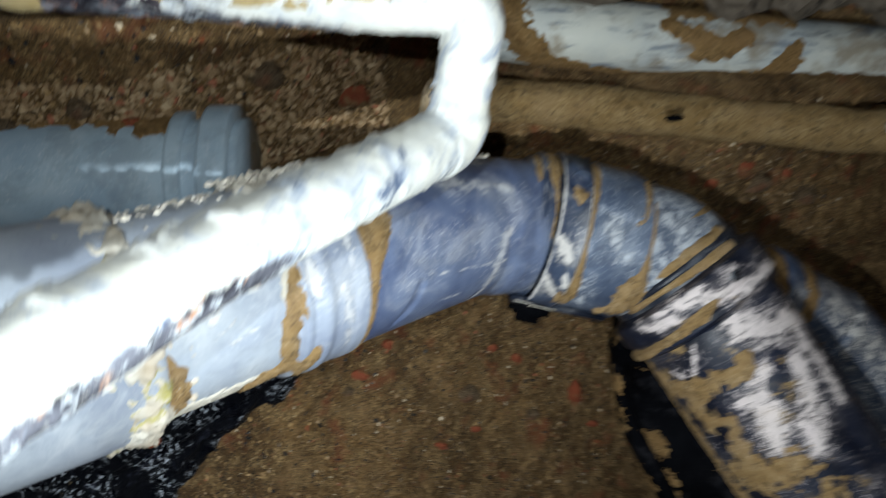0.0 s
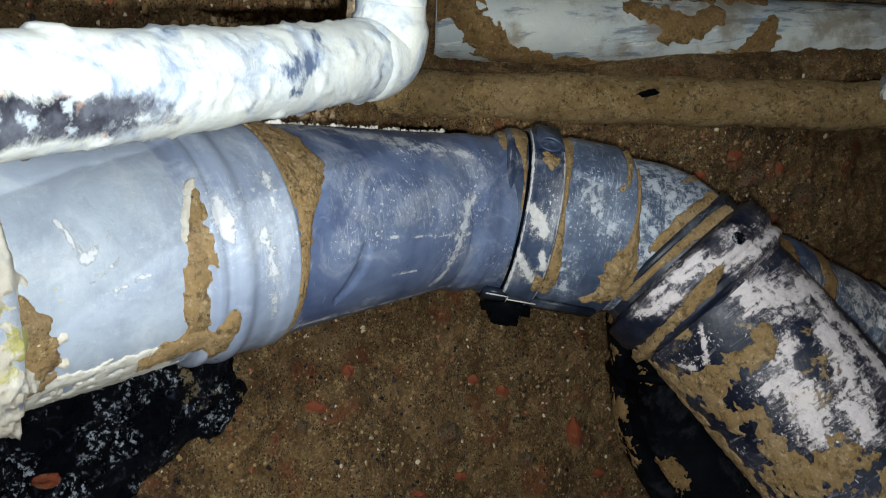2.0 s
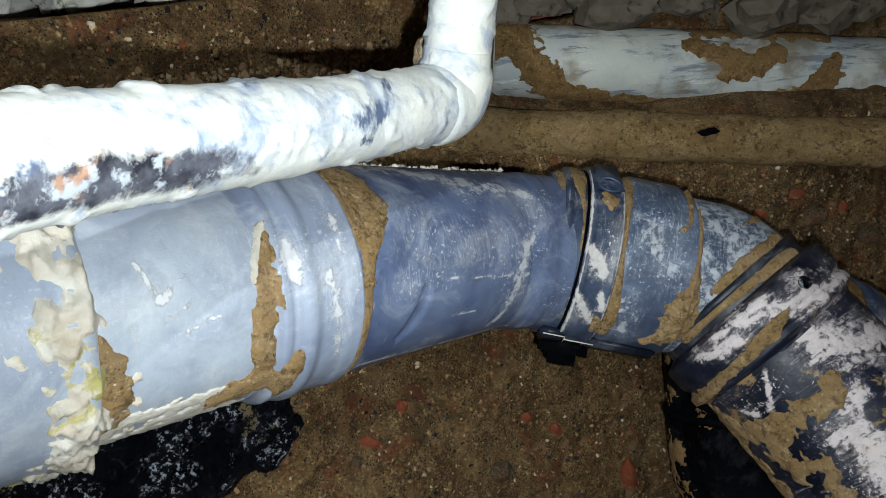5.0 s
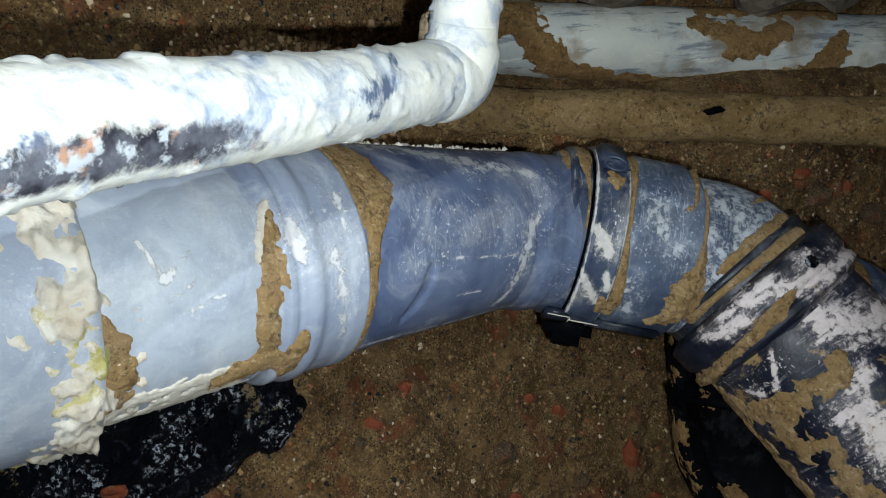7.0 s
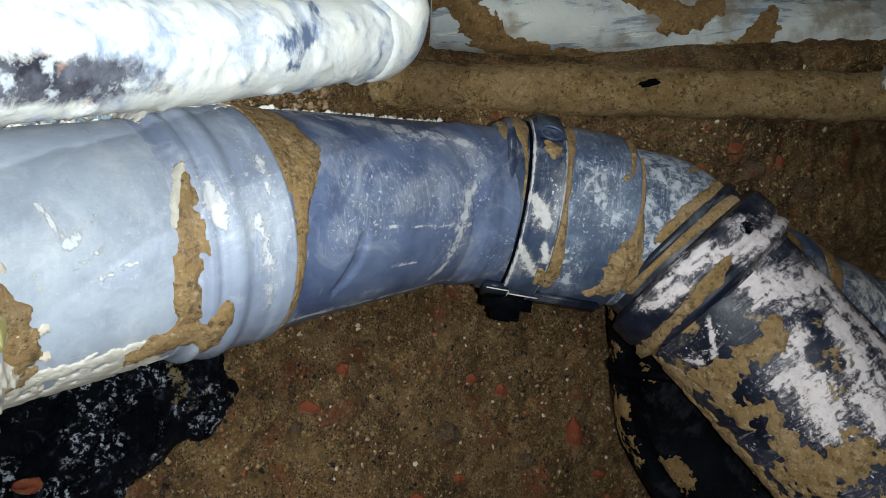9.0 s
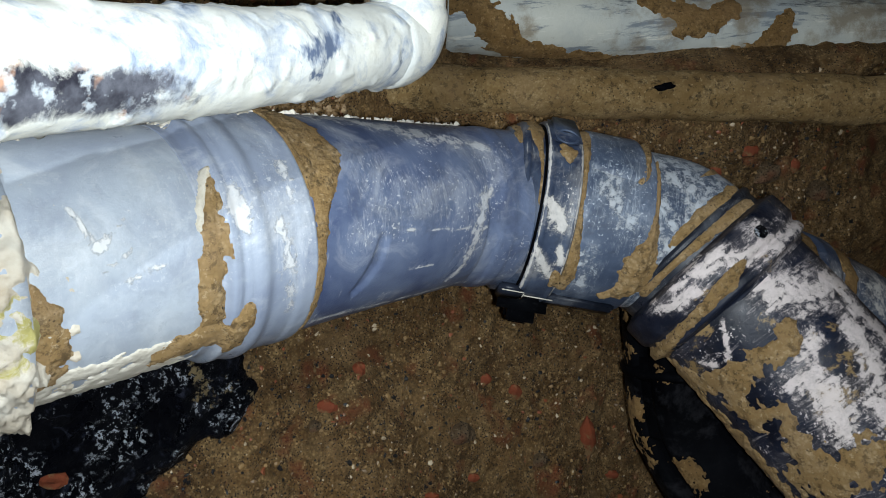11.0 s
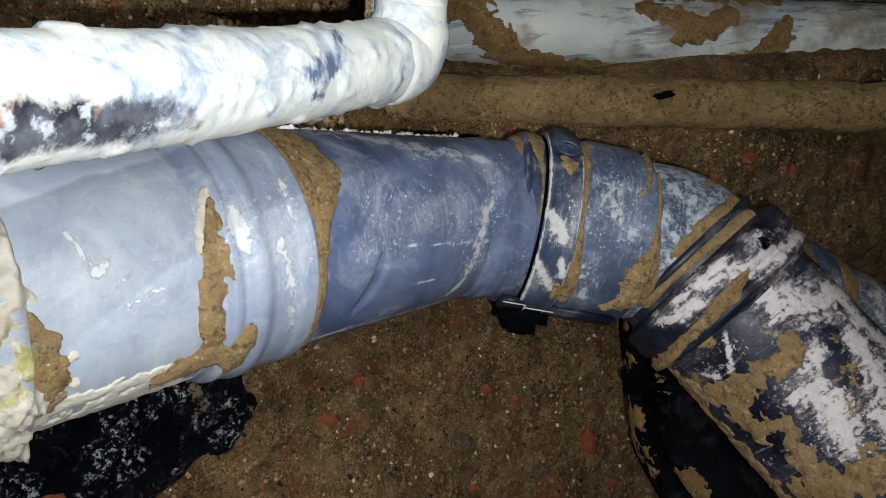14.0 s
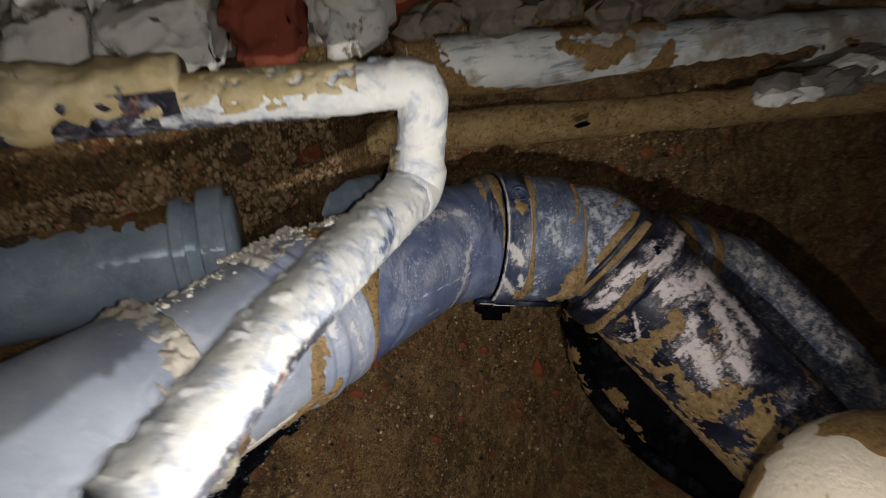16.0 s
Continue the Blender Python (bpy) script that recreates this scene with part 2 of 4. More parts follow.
PAINT = make_paint()
BRICK = make_crust("brick", hexa(0.3, 0.07, 0.035), hexa(0.22, 0.05, 0.03), hexa(0.5, 0.46, 0.4), 0.62)
BRICK_WHITE = make_crust("whitewashed_brick", hexa(0.82, 0.78, 0.7), hexa(0.64, 0.64, 0.6), hexa(0.2, 0.17, 0.12), 0.56)
MORTAR = make_crust("mortar", hexa(0.28, 0.25, 0.2), hexa(0.18, 0.15, 0.11), hexa(0.6, 0.57, 0.5), 0.58)
STONE = make_crust("stone", hexa(0.09, 0.07, 0.05), hexa(0.15, 0.125, 0.1), hexa(0.035, 0.028, 0.022), 0.56)
CHIP = make_crust("brick_chip", hexa(0.24, 0.055, 0.022), hexa(0.15, 0.04, 0.018), hexa(0.2, 0.12, 0.055), 0.5)
CONCRETE = make_crust("concrete", hexa(0.2, 0.19, 0.17), hexa(0.14, 0.13, 0.115), hexa(0.09, 0.08, 0.07), 0.62)
CREAM = make_crust("cream_pipe", hexa(0.66, 0.58, 0.45), hexa(0.58, 0.5, 0.38), hexa(0.24, 0.15, 0.05), 0.6)


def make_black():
    m = Mat("black_wet_shaded", 0.35, spec=0.12)
    # near-black holds the hollow's shade as well as the wet surface
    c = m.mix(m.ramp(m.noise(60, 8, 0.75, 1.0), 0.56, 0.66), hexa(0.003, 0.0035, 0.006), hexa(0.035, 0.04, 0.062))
    # pale blue specks: dirt and painted glints
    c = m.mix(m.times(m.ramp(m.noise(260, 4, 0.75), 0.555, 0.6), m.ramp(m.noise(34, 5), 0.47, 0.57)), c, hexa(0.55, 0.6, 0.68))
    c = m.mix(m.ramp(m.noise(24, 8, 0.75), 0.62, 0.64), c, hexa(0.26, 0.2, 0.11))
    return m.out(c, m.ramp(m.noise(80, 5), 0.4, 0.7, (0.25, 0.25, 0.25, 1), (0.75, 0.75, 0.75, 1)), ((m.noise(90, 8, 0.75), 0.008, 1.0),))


BLACK = make_black()
# black plastic taken darker still, putting the trap void's shade into the colour
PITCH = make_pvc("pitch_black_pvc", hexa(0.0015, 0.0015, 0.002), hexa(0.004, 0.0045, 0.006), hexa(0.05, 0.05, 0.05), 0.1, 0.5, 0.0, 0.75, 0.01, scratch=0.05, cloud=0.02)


# ---- shapes ----
def clamp01(v):
    return max(0.0, min(1.0, v))


def step(a, b, v):
    k = clamp01((v - a) / (b - a))
    return k * k * (3 - 2 * k)


def band(v, a, b, soft):
    return step(a - soft, a + soft, v) * (1 - step(b - soft, b + soft, v))


def fbm(p, scale, octaves=4):
    return noise.fractal(Vector(p) * scale, 0.9, 2.1, octaves)


def rot_round(path, i):
    a, b = path[max(i - 1, 0)], path[min(i + 1, len(path) - 1)]
    return (b - a).normalized()


def resample(points, size, round_r=0.0):
    """A polyline with rounded corners, at steps of about size."""
    pts = [Vector(p) for p in points]
    out = [pts[0]]
    for i in range(1, len(pts) - 1):
        a, b, c = pts[i - 1], pts[i], pts[i + 1]
        d = min(round_r, (a - b).length * 0.45, (c - b).length * 0.45)
        p, q = b + (a - b).normalized() * d, b + (c - b).normalized() * d
        out += [(1 - k) ** 2 * p + 2 * k * (1 - k) * b + k * k * q for k in (0, 0.15, 0.3, 0.45, 0.6, 0.75, 0.9, 1)] if d else [b]
    out.append(pts[-1])
    run = [0.0]
    for a, b in zip(out, out[1:]):
        run.append(run[-1] + (b - a).length)
    n = max(2, int(run[-1] / size) + 1)
    res, j = [], 0
    for k in range(n):
        s = run[-1] * k / (n - 1)
        while j < len(run) - 2 and run[j + 1] < s:
            j += 1
        f = (s - run[j]) / max(run[j + 1] - run[j], 1e-9)
        res.append(out[j].lerp(out[j + 1], f))
    return res


def tube(points, radius, seg=48, size=0.004, height=None, round_r=0.0, arc=(-180.0, 180.0), cap=True, s0=0.0, stain=None):
    """A pipe skin along points. radius(s); height(s, angle, place) lifts the skin; angle 0 faces the viewer and grows downward.
    With an arc short of the full turn it is an open shell whose rim is turned in under the surface below it."""
    path = resample(points, size, round_r)
    full = arc[1] - arc[0] >= 359.9
    bm = bmesh.new()
    layer, run, turn = (bm.verts.layers.float.new(key) for key in ("stain", "along", "round"))
    rings, s, last = [], s0, None
    for i, c in enumerate(path):
        d = rot_round(path, i)
        if last is not None:
            s += (c - last).length
        last = c
        v = VIEW - c
        v = (v - d * v.dot(d)).normalized()
        w = d.cross(v)
        ring = []
        for k in range(seg if full else seg + 1):
            a = radians(arc[0] + (arc[1] - arc[0]) * k / seg)
            way = v * math.cos(a) + w * math.sin(a)
            r = radius(s)
            if height:
                r += height(s, math.degrees(a), c + way * r)
            ring.append(bm.verts.new(c + way * r))
            ring[-1][run], ring[-1][turn] = s, a * 0.058
            if stain:
                ring[-1][layer] = stain(s, math.degrees(a))
        rings.append(ring)
    m = len(rings[0])
    for r0, r1 in zip(rings, rings[1:]):
        for k in range(m if full else m - 1):
            bm.faces.new((r0[k], r0[(k + 1) % m], r1[(k + 1) % m], r1[k]))
    if full and cap:
        bm.faces.new(rings[0])
        bm.faces.new(rings[-1][::-1])
    bmesh.ops.recalc_face_normals(bm, faces=bm.faces)
    return bm


def thing(name, base, label, category, group="", kind=""):
    ob = new(name)
    ob.empty_display_size = 0.02
    ob.location = base
    return tagged(ob, label, category, group, kind)


def mesh_of(name, bm, material, shift=None, smooth=True):
    if shift is not None:
        bmesh.ops.translate(bm, verts=bm.verts, vec=-Vector(shift))
    data = bpy.data.meshes.new(name)
    bm.to_mesh(data)
    bm.free()
    for p in data.polygons:
        p.use_smooth = smooth
    data.materials.append(material)
    return data


def part(name, bm, material, parent, label="", smooth=True):
    base = parent.location if parent.parent is None else parent.parent.location
    ob = new(name, mesh_of(name, bm, material, base, smooth))
    ob.parent = parent
    return tagged(ob, label)


def solid(name, bm, material, label, category, kind="", group="", base=(0, 0, 0), smooth=True):
    ob = new(name, mesh_of(name, bm, material, base, smooth))
    ob.location = base
    return tagged(ob, label, category, group, kind)


def lump(centre, size, seed, rough=0.35, sub=2, squash=(1, 1, 1)):
    bm = bmesh.new()
    bmesh.ops.create_icosphere(bm, subdivisions=sub, radius=1)
    off = Vector((seed * 3.7, seed * 1.3, -seed * 2.1))
    for v in bm.verts:
        k = 1 + rough * noise.noise(v.co * 1.3 + off) + rough * 0.5 * noise.noise(v.co * 3.1 + off)
        v.co = Vector(centre) + Vector((v.co.x * squash[0], v.co.y * squash[1], v.co.z * squash[2])) * k * size
    return bm


def box(x0, x1, y0, y1, z0, z1, bevel=0.0, seg=1):
    bm = bmesh.new()
    bmesh.ops.create_cube(bm, size=1)
    for v in bm.verts:
        v.co = Vector(((x0 + x1) / 2 + v.co.x * (x1 - x0), (y0 + y1) / 2 + v.co.y * (y1 - y0), (z0 + z1) / 2 + v.co.z * (z1 - z0)))
    if bevel:
        bmesh.ops.bevel(bm, geom=bm.edges[:], offset=bevel, segments=seg, affect="EDGES")
    return bm


# ---- the setting: earth bank, floor, walls, ceiling ----
def bank_y(x, z):
    """How far back the face of the earth bank stands."""
    xx = max(x, -0.2) * step(0.31, 0.36, z) + x * (1 - step(0.31, 0.36, z))
    lin = 0.485 + 0.8 * (xx + 0.03) + 0.5 * (min(z, 0.34) - 0.17)
    cap = 0.59 + 0.07 * step(0.36, 0.41, z) + 0.12 * max(x - 0.25, 0) + min(0.4 * max(x - 0.26, 0), 0.07) * (1 - step(0.32, 0.36, z))
    k = 0.05
    h = clamp01(0.5 + 0.5 * (cap - lin) / k)
    y = cap * (1 - h) + lin * h - k * h * (1 - h)
    y = max(y, 0.30)
    lumps = fbm((x, z * 0.8, 5.1), 30, 4)
    y += 0.012 * fbm((x, z, 0.3), 9, 4) + 0.006 * lumps + 0.004 * step(0.25, 0.6, lumps) + 0.003 * fbm((x, z, 8.7), 110, 3) + 0.005 * step(0.35, 0.7, fbm((x * 1.6, z * 0.5, 2.2), 24, 3))
    return y


def sheet(rows, cols, place):
    verts = [place(c / (cols - 1), r / (rows - 1)) for r in range(rows) for c in range(cols)]
    faces = [(r * cols + c, r * cols + c + 1, (r + 1) * cols + c + 1, (r + 1) * cols + c) for r in range(rows - 1) for c in range(cols - 1)]
    bm = bmesh.new()
    vs = [bm.verts.new(v) for v in verts]
    for f in faces:
        bm.faces.new([vs[i] for i in f])
    return bm


def spread(u, inner0, inner1, outer0, outer1):
    """0..1 to a range that is fine between inner0 and inner1 and coarse outside."""
    if u < 0.1:
        return outer0 + (inner0 - outer0) * u / 0.1
    if u > 0.9:
        return inner1 + (outer1 - inner1) * (u - 0.9) / 0.1
    return inner0 + (inner1 - inner0) * (u - 0.1) / 0.8


def bank_place(u, v):
    x = spread(u, -0.42, 0.62, -1.0, 0.9)
    if v < 0.2:
        k = v / 0.2
        y1 = bank_y(x, -0.06)
        return Vector((x, -1.4 + (y1 + 1.4) * k ** 0.5, -0.10 + 0.04 * k ** 4 + 0.006 * fbm((x, k * 2, 2), 7)))
    if v > 0.97:
        top = 0.497 - 0.043 * step(-0.03, 0.05, x)
        y1 = bank_y(x, top)
        k = (v - 0.97) / 0.03
        return Vector((x, y1 + (0.72 - y1) * k, top + 0.004 * fbm((x, k, 1), 30)))
    k = (v - 0.2) / 0.77
    z = -0.06 + k * (0.557 - 0.043 * step(-0.03, 0.05, x))
    return Vector((x, bank_y(x, z), z))


ground = solid("ground", sheet(400, 520, bank_place), SOIL, "dug earth bank of brown sandy soil with brick chips", "soil", "structure")

wall_north = solid("wall_north", box(-1.0, 0.9, 0.70, 0.86, 0.36, 1.1), MORTAR, "old rubble and brick wall with crumbling mortar", "wall", "structure")
wall_north_2 = solid("wall_north_2", box(-1.0, -0.03, 0.555, 0.698, 0.492, 1.1), MORTAR, "old rubble and brick wall with crumbling mortar", "wall", "structure")
wall_east = solid("wall_east", box(0.78, 0.9, -1.4, 0.70, -0.12, 1.1), MORTAR, "old brick wall with crumbling mortar", "wall", "structure")
wall_west = solid("wall_west", box(-1.12, -1.0, -1.4, 0.86, -0.12, 1.1), CONCRETE, "bare concrete wall of the crawl space", "wall", "structure")
wall_south = solid("wall_south", box(-1.12, 0.9, -1.52, -1.4, -0.12, 1.1), CONCRETE, "bare concrete wall of the crawl space", "wall", "structure")
ceiling = solid("ceiling", box(-1.12, 0.9, -1.52, 0.86, 1.1, 1.22), CONCRETE, "bare concrete slab over the crawl space", "ceiling", "structure")

# ---- the main grey drain ----
G, S3, EL, S9 = Vector((-0.148, 0.33, 0.36)), Vector((0.035, 0.488, 0.317)), Vector((0.165, 0.483, 0.278)), Vector((0.236, 0.419, 0.2))
DL, DB, DC = (S3 - G).normalized(), (EL - S3).normalized(), (S9 - EL).normalized()
LOW0 = EL + DC * 0.05
DD = (Vector((0.232, 0.412, 0.1965)) - LOW0).normalized()


RISE = (VIEW - (G + DL * 0.08)).cross(DL).normalized() * 0.0048


def on_l(s):
    """The main axis, bowed up a little at the socket."""
    return G + DL * s + RISE * step(-0.06, 0.08, s) * (1 - step(0.08, 0.235, s))


def on_b(s):
    return S3 + DB * s


def on_c(s):
    return EL + DC * s


def on_d(s):
    return LOW0 + DD * s


def wobble(amount, scale):
    return lambda s, a, p: amount * noise.noise(p * scale)


def along_strokes(r, *lines):
    """How far inside a set of brush strokes a place on a pipe lies: 1 on the line, 0 at its rim, down to -2 outside.
    Each stroke is a run of (place along the pipe, degrees round it, half width)."""
    def inside_by(s, a):
        best = -2.0
        for line in lines:
            for (s0, a0, w0), (s1, a1, w1) in zip(line, line[1:] or line):
                y0, y1, y = radians(a0) * r, radians(a1) * r, radians(a) * r
                k = clamp01(((s - s0) * (s1 - s0) + (y - y0) * (y1 - y0)) / max((s1 - s0) ** 2 + (y1 - y0) ** 2, 1e-12))
                d = math.hypot(s - s0 - k * (s1 - s0), y - y0 - k * (y1 - y0))
                best = max(best, 1 - d / (w0 + (w1 - w0) * k))
        return best
    return inside_by


def lime_by(r, *lines, strength=1.0):
    """The stain of lime strokes: well over a half on the line, a half at its rim."""
    cover = along_strokes(r, *lines)
    return lambda s, a: strength * clamp01(0.5 + 0.5 * cover(s, a))


def mud_on(parent, at, s0, s1, r, arc, cover, thick=0.0022, name="mud", mat=None, size=0.0008, seg=0, label="", rag=0.8, grain=90):
    """Dried mud on a pipe between s0 and s1: it stands proud where cover(s, angle) is above nought, with a crumbling rim, and lies under the skin elsewhere."""
    seg = seg or int(radians(arc[1] - arc[0]) * r((s0 + s1) / 2) / 0.0008)

    def lift(s, a, p):
        k = cover(s, a) + 0.14 + rag * (0.3 * fbm(p, grain * 0.5, 2) + 0.5 * fbm(p, grain * 1.9, 2) + 0.12 * noise.noise(p * 430))
        return -0.002 + 0.55 * thick * step(0.1, 0.9, k) * (1 + 0.35 * noise.noise(p * 260) + 0.4 * noise.noise(p * 640)) + 0.0023 * step(0.0, 0.12, k)
    return part(name, tube([at(s0), at(s1)], r, seg, size, lift, arc=arc, s0=s0), mat or MUD, parent, label)


def mud_patch(parent, points, r, arc, cover, thick=0.0022, name="mud", mat=None, size=0.0011, seg=130, label="", rag=0.75, grain=80):
    """Dried mud on a pipe: it stands proud where cover(s, angle) is above nought, and dips under the skin elsewhere."""
    def lift(s, a, p):
        k = cover(s, a) + rag * (0.6 * fbm(p, grain * 0.5, 2) + 0.65 * fbm(p, grain * 2.2, 2))
        return -0.002 + thick * step(0.25, 0.75, k) * (1 + 0.3 * noise.noise(p * 170)) + 0.0024 * step(0.2, 0.42, k)
    return part(name, tube(points, r, seg, size, lift, arc=arc), mat or MUD, parent, label)


# pale pipe with its bell at the near end
pale = thing("drain_pipe", on_l(-0.05), "pale grey plastic drain pipe, scuffed, mud-splashed, on the earth", "pipe")
scuff_v = ((-0.0283, -20, 0.0014), (-0.0212, -2, 0.0024), (-0.0065, -14, 0.001))
scuff_low = ((-0.0216, 7, 0.0012), (-0.01, 1, 0.0018))
scuff_long = ((-0.0126, 13, 0.0015), (0.0086, 8, 0.001))
lime_lip = ((0.0294, -27, 0.002), (0.0245, -14, 0.003), (0.0205, -3, 0.0022))
part("body", tube([on_l(-0.064), on_l(0.034)], lambda s: 0.0565 + 0.0004 * noise.noise((s * 90, 0, 4)), 150, 0.0016, s0=-0.064,
     stain=lime_by(0.0565, scuff_v, scuff_low, scuff_long, strength=0.92)), PVC_LIGHT, pale)
bell = thing("pipe_bell", on_l(-0.3), "pale grey plastic pipe socket crusted with cream lime", "pipe")
part("body", tube([on_l(-0.45), on_l(-0.049)], lambda s: 0.0625, 72, 0.006, s0=-0.45), PVC_LIGHT, bell)
part("lime_ring", tube([on_l(-0.080), on_l(-0.032)], lambda s: 0.0625 - 0.006 * step(0.030, 0.034, s), 170, 0.0010,
     lambda s, a, p: 0.0040 * band(s, 0.012, 0.033 + 0.012 * noise.noise(p * 45), 0.004) + 0.0045 * fbm(p, 85) + 0.002 * fbm(p, 240, 2) - 0.0022, arc=(-150, 150)), LIME, bell, "thick cream lime crust")

# wide socket with its lip and rib, and the pipe that runs into the clamp
sock = thing("pipe_socket", on_l(0.05), "grey plastic pipe socket with a moulded rib and mud", "pipe fitting")


def rib(s):
    return 0.0568 + 0.0042 * step(0.027, 0.031, s) + 0.0016 * band(s, 0.041, 0.048, 0.003) - 0.0008 * band(s, 0.0345, 0.037, 0.0012) + 0.0006 * step(0.062, 0.066, s) - 0.0035 * step(0.0725, 0.076, s)


lime_sock = ((0.0372, -17, 0.003), (0.0375, -10, 0.0055), (0.0378, -3, 0.004), (0.0387, 2, 0.0018))
lime_mouth = ((0.065, -28, 0.0036), (0.0637, -17, 0.005), (0.0634, -8, 0.003))
lime_faint = ((0.056, 0, 0.004), (0.058, 20, 0.006), (0.060, 40, 0.005))
sock_hard, sock_soft = lime_by(0.062, lime_sock), lime_by(0.062, lime_mouth, lime_faint, strength=0.72)
part("body", tube([on_l(0.022), on_l(0.08)], rib, 150, 0.0010, s0=0.022, stain=lambda s, a: max(sock_hard(s, a), sock_soft(s, a))), PVC_SOCKET, sock)
mud_on(pale, on_l, 0.012, 0.036, lambda s: 0.0568 + 0.0036 * step(0.026, 0.031, s), (-32, 2), along_strokes(0.058, lime_lip), 0.0014, "lime_crust", LIME_PALE, rag=1.0, label="pale lime crust")

neck = thing("reducer_pipe", on_l(0.15), "blue-grey plastic pipe, scratched and specked with lime", "pipe")


def neck_r(s):
    """The neck's radius at a place along the main axis."""
    return 0.0592 - 0.0070 * clamp01((s - 0.076) / 0.13)


crescent = along_strokes(0.055, ((0.1175, 15, 0.0041), (0.114, 27, 0.0047), (0.1081, 38, 0.0041), (0.103, 45, 0.0023)))
lime_neck = ((0.215, -11, 0.0034), (0.2, -4, 0.004), (0.1944, 0, 0.006), (0.1916, 15, 0.007), (0.1902, 28, 0.005), (0.1864, 44, 0.004), (0.181, 56, 0.003))
hair_line = ((0.123, 10, 0.0005), (0.1637, 14, 0.0006), (0.2111, 18, 0.0005))
nick = ((0.1397, 35, 0.0011), (0.1588, 36, 0.0008))
dust_top = ((0.1, -72, 0.010), (0.1206, -70, 0.011), (0.1393, -60, 0.009), (0.1654, -52, 0.009), (0.1904, -44, 0.007), (0.2204, -44, 0.004))
swirl = ((0.108, -6, 0.012), (0.128, -2, 0.014), (0.15, -8, 0.010))
low_edge = ((0.085, 62, 0.003), (0.13, 66, 0.0025), (0.18, 68, 0.0025), (0.215, 66, 0.002))
neck_hard, neck_line = lime_by(0.054, lime_neck, strength=0.84), lime_by(0.054, hair_line, nick)
neck_dust, neck_soft = lime_by(0.054, dust_top, low_edge, ((0.1, -95, 0.02), (0.2, -85, 0.018)), strength=0.8), lime_by(0.054, swirl, strength=0.36)
part("body", tube([on_l(0.07), on_l(0.10), on_l(0.13), on_l(0.16), on_l(0.185), on_l(0.21), S3 + DB * 0.03], neck_r, 190, 0.0014, lambda s, a, p: -0.0016 * step(0.0, 0.5, crescent(s, a)) + 0.0008 * band(s, 0.226, 0.236, 0.002), round_r=0.05, s0=0.07,
     stain=lambda s, a: max(neck_hard(s, a), neck_line(s, a), neck_dust(s, a), neck_soft(s, a))), PVC, neck)

# tan mud down the socket's lip, under it and round its mouth
mud_lip = ((0.0288, -22, 0.0018), (0.0251, -6, 0.0045), (0.0233, 8, 0.0054), (0.0210, 22, 0.0062), (0.0228, 38, 0.0065))
mud_lump = ((-0.002, 58, 0.005), (0.0142, 54, 0.009), (0.0278, 53, 0.0115), (0.0359, 47, 0.0078), (0.0388, 36, 0.0036))
mud_mouth = ((0.084, -78, 0.007), (0.0855, -60, 0.0073), (0.0861, -45, 0.0098), (0.0902, -31, 0.0098), (0.0866, -20, 0.0075), (0.0800, -4, 0.0046), (0.0772, 13, 0.0032), (0.0765, 32, 0.0026), (0.0765, 51, 0.0026), (0.0765, 75, 0.003))
mud_wedge = ((0.078, -80, 0.006), (0.0785, -40, 0.006), (0.0780, -12, 0.0035))
mud_on(sock, on_l, -0.004, 0.05, lambda s: 0.0568 + 0.0042 * step(0.027, 0.031, s), (-30, 80), along_strokes(0.06, mud_lip, mud_lump), 0.0030)
mud_on(neck, on_l, 0.06, 0.108, lambda s: neck_r(max(s, 0.07)) + 0.0024 * (1 - step(0.0725, 0.077, s)), (-100, 90), along_strokes(0.0595, mud_mouth, mud_wedge), 0.0026)
mud_on(sock, on_l, 0.026, 0.076, lambda s: rib(s), (-150, -62), lambda s, a: 0.1 + 0.5 * band(s, 0.03, 0.045, 0.006) - 0.3 * step(-85, -65, a), 0.0014, "dust_crust", LIME_PALE, rag=1.3, label="pale dust and lime crust")
mud_on(pale, on_l, -0.05, 0.02, lambda s: 0.0565, (36, 100), along_strokes(0.0565, ((-0.05, 60, 0.012), (-0.0397, 54, 0.0042), (-0.0186, 52, 0.0030), (0.006, 51, 0.0024)), ((-0.04, 70, 0.010), (0.01, 70, 0.009))), 0.0008, "lime_crust", LIME_PALE, rag=2.2, label="pale lime crust")
mud_on(bell, on_l, -0.062, -0.03, lambda s: 0.0568, (0, 70), along_strokes(0.0565, ((-0.0475, 8, 0.003), (-0.0455, 19, 0.006), (-0.0440, 28, 0.007), (-0.0450, 38, 0.0095), (-0.048, 48, 0.009))), 0.0024)

# ---- the clamp coupling and the bend ----
clamp = thing("clamp_coupling", on_b(0.05), "dark grey plastic coupling with a bolted clamp band", "pipe fitting")


def clamp_r(s):
    return 0.0530 + 0.0035 * step(0.016, 0.019, s) + 0.0012 * step(0.056, 0.060, s) - 0.0035 * step(0.1025, 0.1055, s)


